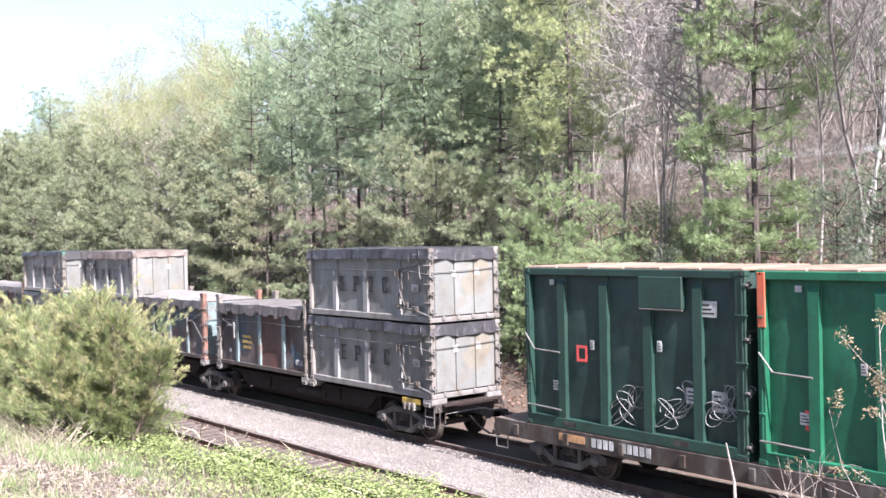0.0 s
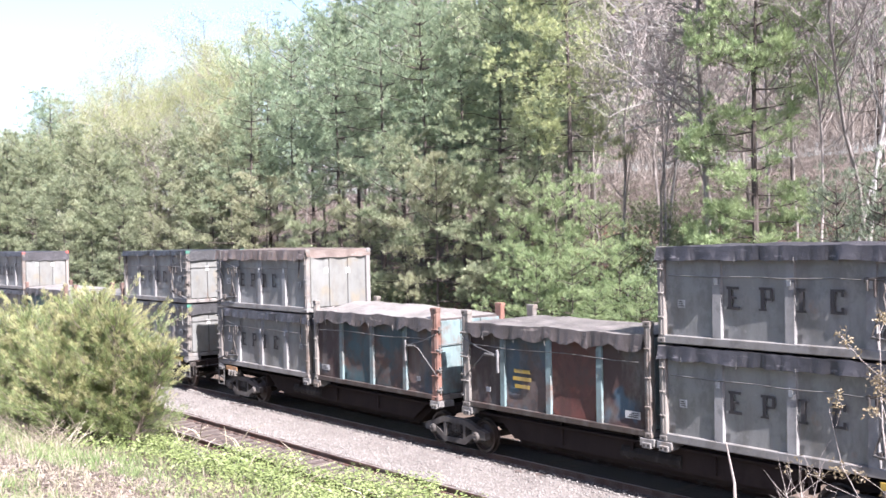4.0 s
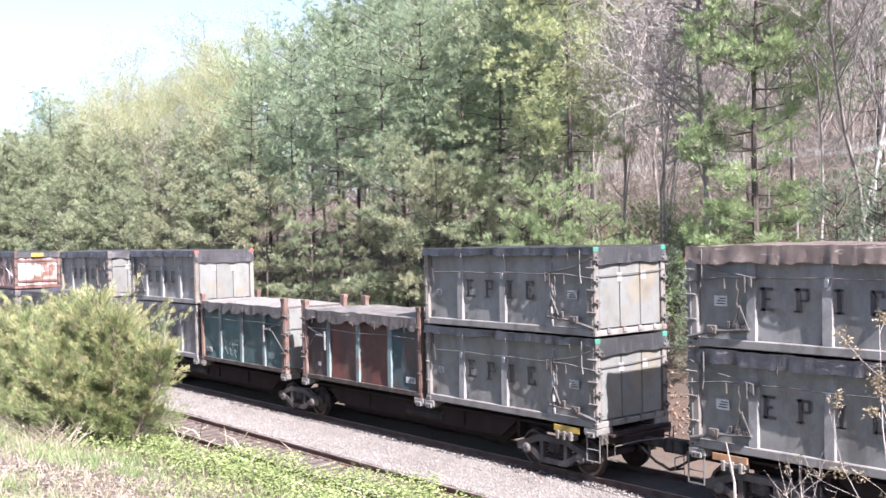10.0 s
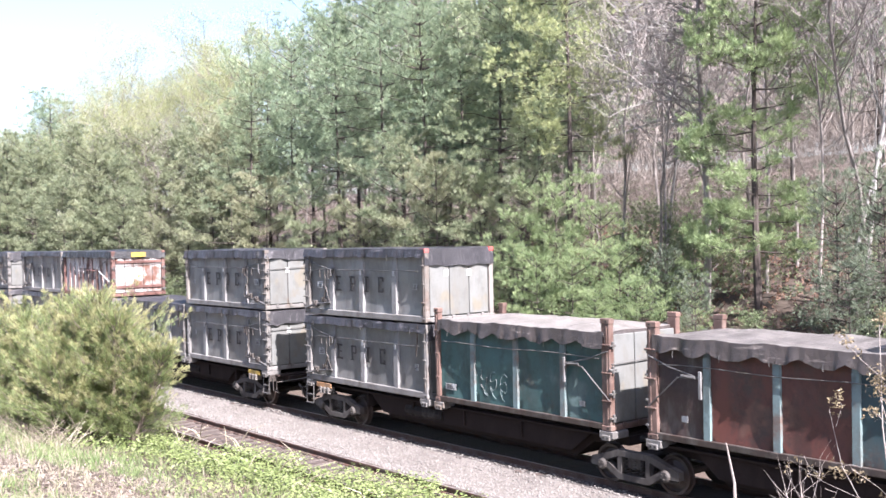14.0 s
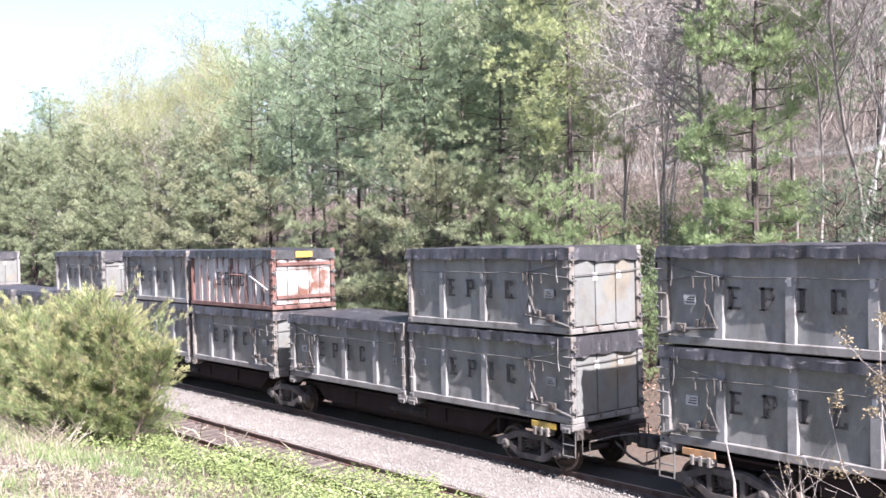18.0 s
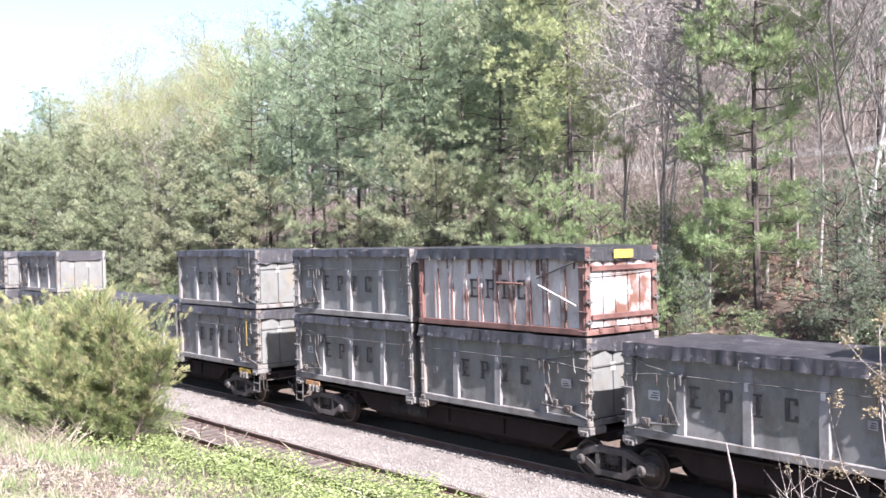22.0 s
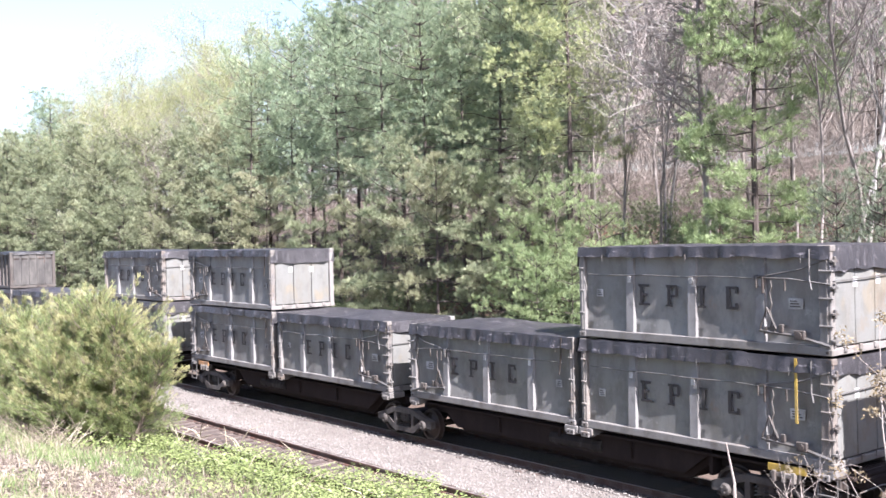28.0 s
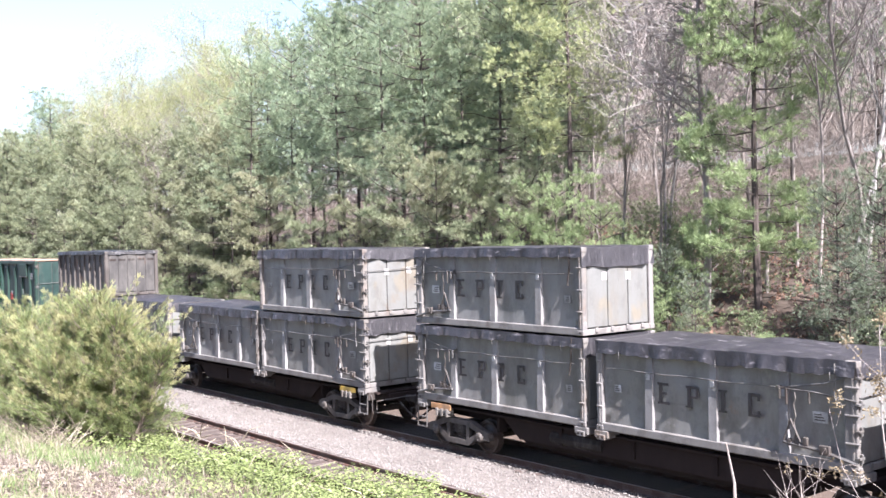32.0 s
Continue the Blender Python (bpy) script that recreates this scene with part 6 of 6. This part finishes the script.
def make_bush():
    """A broad cedar bush of feathery sprays, green within and yellow at the tips."""
    rng = np.random.default_rng(8)
    cx, cy = -28.9, 10.2
    root = tagged(new("cedar_bush"), "broad yellow-green cedar bush with feathery upright sprays", "bush")
    root.matrix_basis = pose(cx, cy, ground_z(cx, cy))
    wood, inner, inner_up, tips, tips_up = Shape(), [], [], [], []
    stems = [(0.6, 0.2, 4.1, 1.3), (-3.4, -0.6, 3.7, 1.3), (2.7, 1.2, 2.7, 0.9), (1.6, 0.4, 3.6, 1.1), (-0.7, 0.0, 3.8, 1.3), (0.0, 0.0, 3.5, 1.5), (1.0, 0.6, 3.4, 1.3), (-1.5, -0.3, 3.3, 1.5), (2.0, 0.9, 2.8, 1.1), (-2.9, -0.9, 3.0, 1.5), (0.2, -0.8, 2.5, 1.4), (-4.4, -1.5, 2.9, 1.5), (-1.2, 0.9, 3.2, 1.3)]

    def spray(p0, d, ln, thick, per, loose):
        wood.tube([p0, p0 + d * ln * 0.55, p0 + d * ln], [thick, thick * 0.6, 0.004], 3, cap=False)
        n = int(per * ln) + 6
        t = rng.uniform(0.25, 1.05, n)[:, None]
        at = p0 + d * ln * t + rng.normal(size=(n, 3)) * (0.025 + loose * (1.1 - t))
        up = np.tile(d + np.array([0, 0, 0.3]), (n, 1))
        tip = (t[:, 0] > rng.uniform(0.55, 1.1)) & (p0[2] > 0.6)
        inner.append(at[~tip]), inner_up.append(up[~tip]), tips.append(at[tip]), tips_up.append(up[tip])

    for sx, sy, h, w in stems:
        wood.tube([(sx * 0.5, sy * 0.5, -0.3), (sx * 0.8, sy * 0.8, h * 0.4), (sx, sy, h)], [0.07, 0.05, 0.01], 5, cap=False)
        for k in range(125):
            f, a = rng.uniform(0.04, 1.0), rng.uniform(0, 6.28)
            ln = w * (1.05 - f) ** 0.6 * rng.uniform(0.35, 1.25) + 0.2
            d = np.array([math.cos(a), math.sin(a), 0.45 + 0.9 * f * f])
            spray(np.array([sx * (0.6 + 0.4 * f), sy * (0.6 + 0.4 * f), h * f * 0.92]), d, ln, 0.016, 25, 0.05)
    # long loose sprigs that break the outline
    loose = [q for q in stems if q[0] < 1.5]
    for k in range(330):
        sx, sy, h, w = loose[rng.integers(0, len(loose))]
        p0 = np.array([sx + rng.normal() * w * 0.5, sy + rng.normal() * w * 0.45, h * rng.uniform(0.48, 0.9)])
        out = np.array([p0[0] - sx, p0[1] - sy, 0.0])
        spray(p0, np.array([rng.normal() * 0.3, rng.normal() * 0.3, 0.9]) + out * 0.5, rng.uniform(0.45, 1.15), 0.009, 22, 0.04)
    # bare brown twigs about the foot
    for k in range(120):
        p0 = np.array([rng.uniform(-2.6, 2.4), rng.uniform(-1.9, -0.7), rng.uniform(0.0, 0.9)])
        d = np.array([rng.normal() * 0.7, -abs(rng.normal()) * 0.5, rng.uniform(-0.1, 0.9)]) * rng.uniform(0.3, 1.0)
        wood.tube([p0, p0 + d * 0.5 + rng.normal(size=3) * 0.04, p0 + d], [0.012, 0.008, 0.004], 3, cap=False)
    new("woody_base", wood.mesh("woody_base", M_BARK_CEDAR)).parent = root
    for name, at, up, material in (("foliage", inner, inner_up, M_CEDAR), ("outer_foliage", tips, tips_up, M_CEDAR_TIP)):
        v = blades(rng, np.concatenate(at), np.concatenate(up), 7, 0.155, 0.014, 0.45)
        new(name, cloud(name, v, tri_faces(v), material)).parent = root


make_bush()


def make_bank_plants():
    rng = np.random.default_rng(14)
    # broad-leaved weeds
    n = 100000
    x = rng.uniform(-44, -9, n)
    y = rng.uniform(3.5, 14.1, n)
    dens = np.array([0.5 + 0.9 * noise.noise((a * 0.35, b * 0.5, 1.5)) for a, b in zip(x, y)])
    edge = np.clip((12.15 + 1.6 * np.clip((x + 26) / 8, 0, 1) + 0.3 * np.sin(x * 1.3) + 0.25 * np.sin(x * 3.1) - y) / 0.6, 0, 1)
    keep = rng.random(n) < np.clip(dens + 0.5 * (y > 10.5), 0.05, 1) * edge * np.clip((y - 9.1 + 0.5 * np.sin(x * 0.9)) / 0.8, 0.06, 1.0)
    x, y = x[keep], y[keep]
    x2, y2 = rng.uniform(-31, -11, 32000), rng.uniform(11.0, 14.0, 32000)
    keep = rng.random(32000) < np.clip((12.15 + 1.5 * np.clip((x2 + 26) / 8, 0, 1) + 0.3 * np.sin(x2 * 1.3) + 0.25 * np.sin(x2 * 3.1) - y2) / 0.5, 0, 1)
    x, y = np.concatenate([x, x2[keep]]), np.concatenate([y, y2[keep]])
    z = np.array([ground_z(a, b) for a, b in zip(x, y)])
    h = rng.uniform(0.03, 0.48, len(x)) * np.where(y > 8, 1, 0.7)
    at = np.stack([x, y, np.maximum(z, np.where(y > 11.9, -0.17, -9)) + h], axis=1)
    m = len(at)
    d = rng.normal(size=(m, 3))
    d[:, 2] = np.abs(d[:, 2]) * 0.25
    d /= np.linalg.norm(d, axis=1, keepdims=True)
    side = np.cross(d, np.array([0, 0, 1.0]) + rng.normal(size=(m, 3)) * 0.45)
    side /= np.linalg.norm(side, axis=1, keepdims=True)
    s = rng.uniform(0.022, 0.05, (m, 1))
    q = np.stack([at - d * s, at + side * s * 0.62, at + d * s * 1.1, at - side * s * 0.62], axis=1).reshape(-1, 3)
    tagged(new("weeds", cloud("weeds", q, np.arange(len(q)).reshape(-1, 4), M_WEED)), "bright green low broad-leaved weeds on the bank", "weeds", kind="stuff")
    # pale grass and straw
    for name, mat, cnt, length, label, lo in (("grass", M_GRASS, 15000, 0.30, "pale green grass on the bank", 2.0), ("dry_grass", M_STRAW, 7000, 0.36, "straw-coloured dry grass on the bank", 3.0)):
        x, y = rng.uniform(-46, -8, cnt), rng.uniform(lo, 12.2, cnt)
        dens = np.array([0.5 + 1.2 * noise.noise((a * 0.3 + 9, b * 0.5, 6.5 if mat is M_GRASS else 2.5)) for a, b in zip(x, y)])
        keep = rng.random(cnt) < np.clip(dens, 0.0, 1) * np.where(y > 9.5, 0.25, np.where((x > -29) & (y > 6.0), 0.6, 1.0))
        x, y = x[keep], y[keep]
        at = np.stack([x, y, [ground_z(a, b) - 0.02 for a, b in zip(x, y)]], axis=1)
        v = blades(rng, at, np.tile(np.array([0, 0, 1.0]), (len(at), 1)), 7, length, 0.022, 0.45)
        tagged(new(name, cloud(name, v, tri_faces(v), mat)), label, "grass", kind="stuff")
    # pale litter of dead leaves and straw on the open soil
    n = 26000
    x, y = rng.uniform(-40, -12, n), rng.uniform(3.0, 10.4, n)
    keep = rng.random(n) < np.clip((10.2 - y) / 1.2, 0, 1)
    x, y = x[keep], y[keep]
    at = np.stack([x, y, [ground_z(a, b) + 0.012 for a, b in zip(x, y)]], axis=1)
    v = blades(rng, at, np.tile(np.array([0, 0, 0.05]), (len(at), 1)) + rng.normal(size=(len(at), 3)) * np.array([1, 1, 0.15]), 4, 0.09, 0.035, 0.35)
    tagged(new("leaf_litter", cloud("leaf_litter", v, tri_faces(v), M_LITTER)), "pale dead leaves and straw on the bank", "litter", kind="stuff")
    # dead stalks arching over the near track
    stalks = Shape()
    for k in range(60):
        x0, y0 = rng.uniform(-28, -17), rng.uniform(11.0, 13.4)
        a, ln = rng.uniform(0, 6.28), rng.uniform(0.6, 1.7)
        p0 = np.array([x0, y0, ground_z(x0, y0) - 0.05])
        e = np.array([math.cos(a) * 0.7, math.sin(a) * 0.5, 0.75])
        stalks.tube([p0, p0 + e * ln * 0.55, p0 + e * ln + np.array([0, 0, -0.25 * ln])], [0.017, 0.013, 0.006], 4, cap=False)
    for k in range(130):
        x0, y0 = rng.normal(-27.6, 1.2), rng.normal(8.9, 0.4)
        a, ln = rng.uniform(0, 6.28), rng.uniform(0.4, 1.2)
        p0 = np.array([x0, y0, ground_z(x0, y0) - 0.05])
        e = np.array([math.cos(a) * 0.8, math.sin(a) * 0.8, rng.uniform(0.25, 0.9)])
        stalks.tube([p0, p0 + e * ln * 0.5 + rng.normal(size=3) * 0.05, p0 + e * ln], [0.012, 0.009, 0.004], 3, cap=False)
    tagged(new("dead_stalks", stalks.mesh("dead_stalks", M_STRAW)), "pale dead stalks leaning over the weeds", "weeds", kind="stuff")


make_bank_plants()


def make_twigs():
    # a bare stick and a few thin stems in front of the line
    rng = np.random.default_rng(21)

    def stem(name, label, base, tip, r, twigs, m_leaf=None, leaves=0, leaf=0.05):
        root = tagged(new(name), label, "sapling", "bare stems before the line")
        foot = Vector((base.x, base.y, ground_z(base.x, base.y) - 0.05))
        root.matrix_basis = Matrix.Translation(foot)
        wood, ends = Shape(), []
        path = [Vector((0, 0, 0)), (base - foot) * 0.6, base - foot, (base - foot).lerp(tip - foot, 0.5) + Vector(rng.normal(size=3) * 0.03), tip - foot]
        wood.tube(path, [r * 1.3, r * 1.1, r, r * 0.75, r * 0.4], 5, cap=False)
        for k in range(twigs):
            s = rng.uniform(0.1, 1.0)
            p = path[2].lerp(path[4], s)
            d = Vector(rng.normal(size=3)) + Vector((0, 0, 0.8))
            d.normalize()
            ln = rng.uniform(0.25, 0.7) * (1.1 - 0.5 * s)
            q = p + d * ln
            wood.tube([p, p.lerp(q, 0.5) + Vector(rng.normal(size=3) * 0.03), q], [r * 0.45, r * 0.32, r * 0.15], 4, cap=False)
            ends += [p.lerp(q, 0.6), p.lerp(q, 0.8), q]
        new("stem", wood.mesh("stem", M_BARK_GREY if m_leaf else M_TWIG)).parent = root
        if m_leaf and ends:
            e = np.array([tuple(v) for v in ends])
            at = e[rng.integers(0, len(e), leaves)] + rng.normal(size=(leaves, 3)) * 0.035
            v = blades(rng, at, np.zeros((leaves, 3)), 3, leaf, leaf * 0.6, 1.0)
            new("leaves", cloud("leaves", v, tri_faces(v), m_leaf)).parent = root

    stem("bare_stick", "broken bare stick standing in the weeds", Vector((-6.64, 9.24, 2.43)), Vector((-6.70, 9.18, 3.20)), 0.020, 0)
    for base, tip in ((Vector((-5.66, 8.86, 2.61)), Vector((-5.86, 8.95, 2.88))),
            (Vector((-5.72, 9.11, 2.55)), Vector((-5.75, 9.09, 2.97))),
            (Vector((-5.78, 9.36, 2.49)), Vector((-5.64, 9.23, 3.05))),
            (Vector((-5.83, 9.61, 2.43)), Vector((-5.53, 9.36, 2.87)))):
        stem("bare_sapling", "thin bare reddish sapling", base, tip, 0.0055, 7)
    stem("leafing_sapling", "sapling with sparse brownish new leaves", Vector((-4.06, 7.68, 3.16)), Vector((-4.28, 7.91, 4.68)), 0.007, 9, M_SAPLING, 230, 0.042)
    stem("leafing_sapling", "sapling with sparse brownish new leaves", Vector((-4.48, 8.11, 3.00)), Vector((-4.70, 7.85, 3.96)), 0.005, 6, M_SAPLING, 90, 0.042)


make_twigs()
motions()
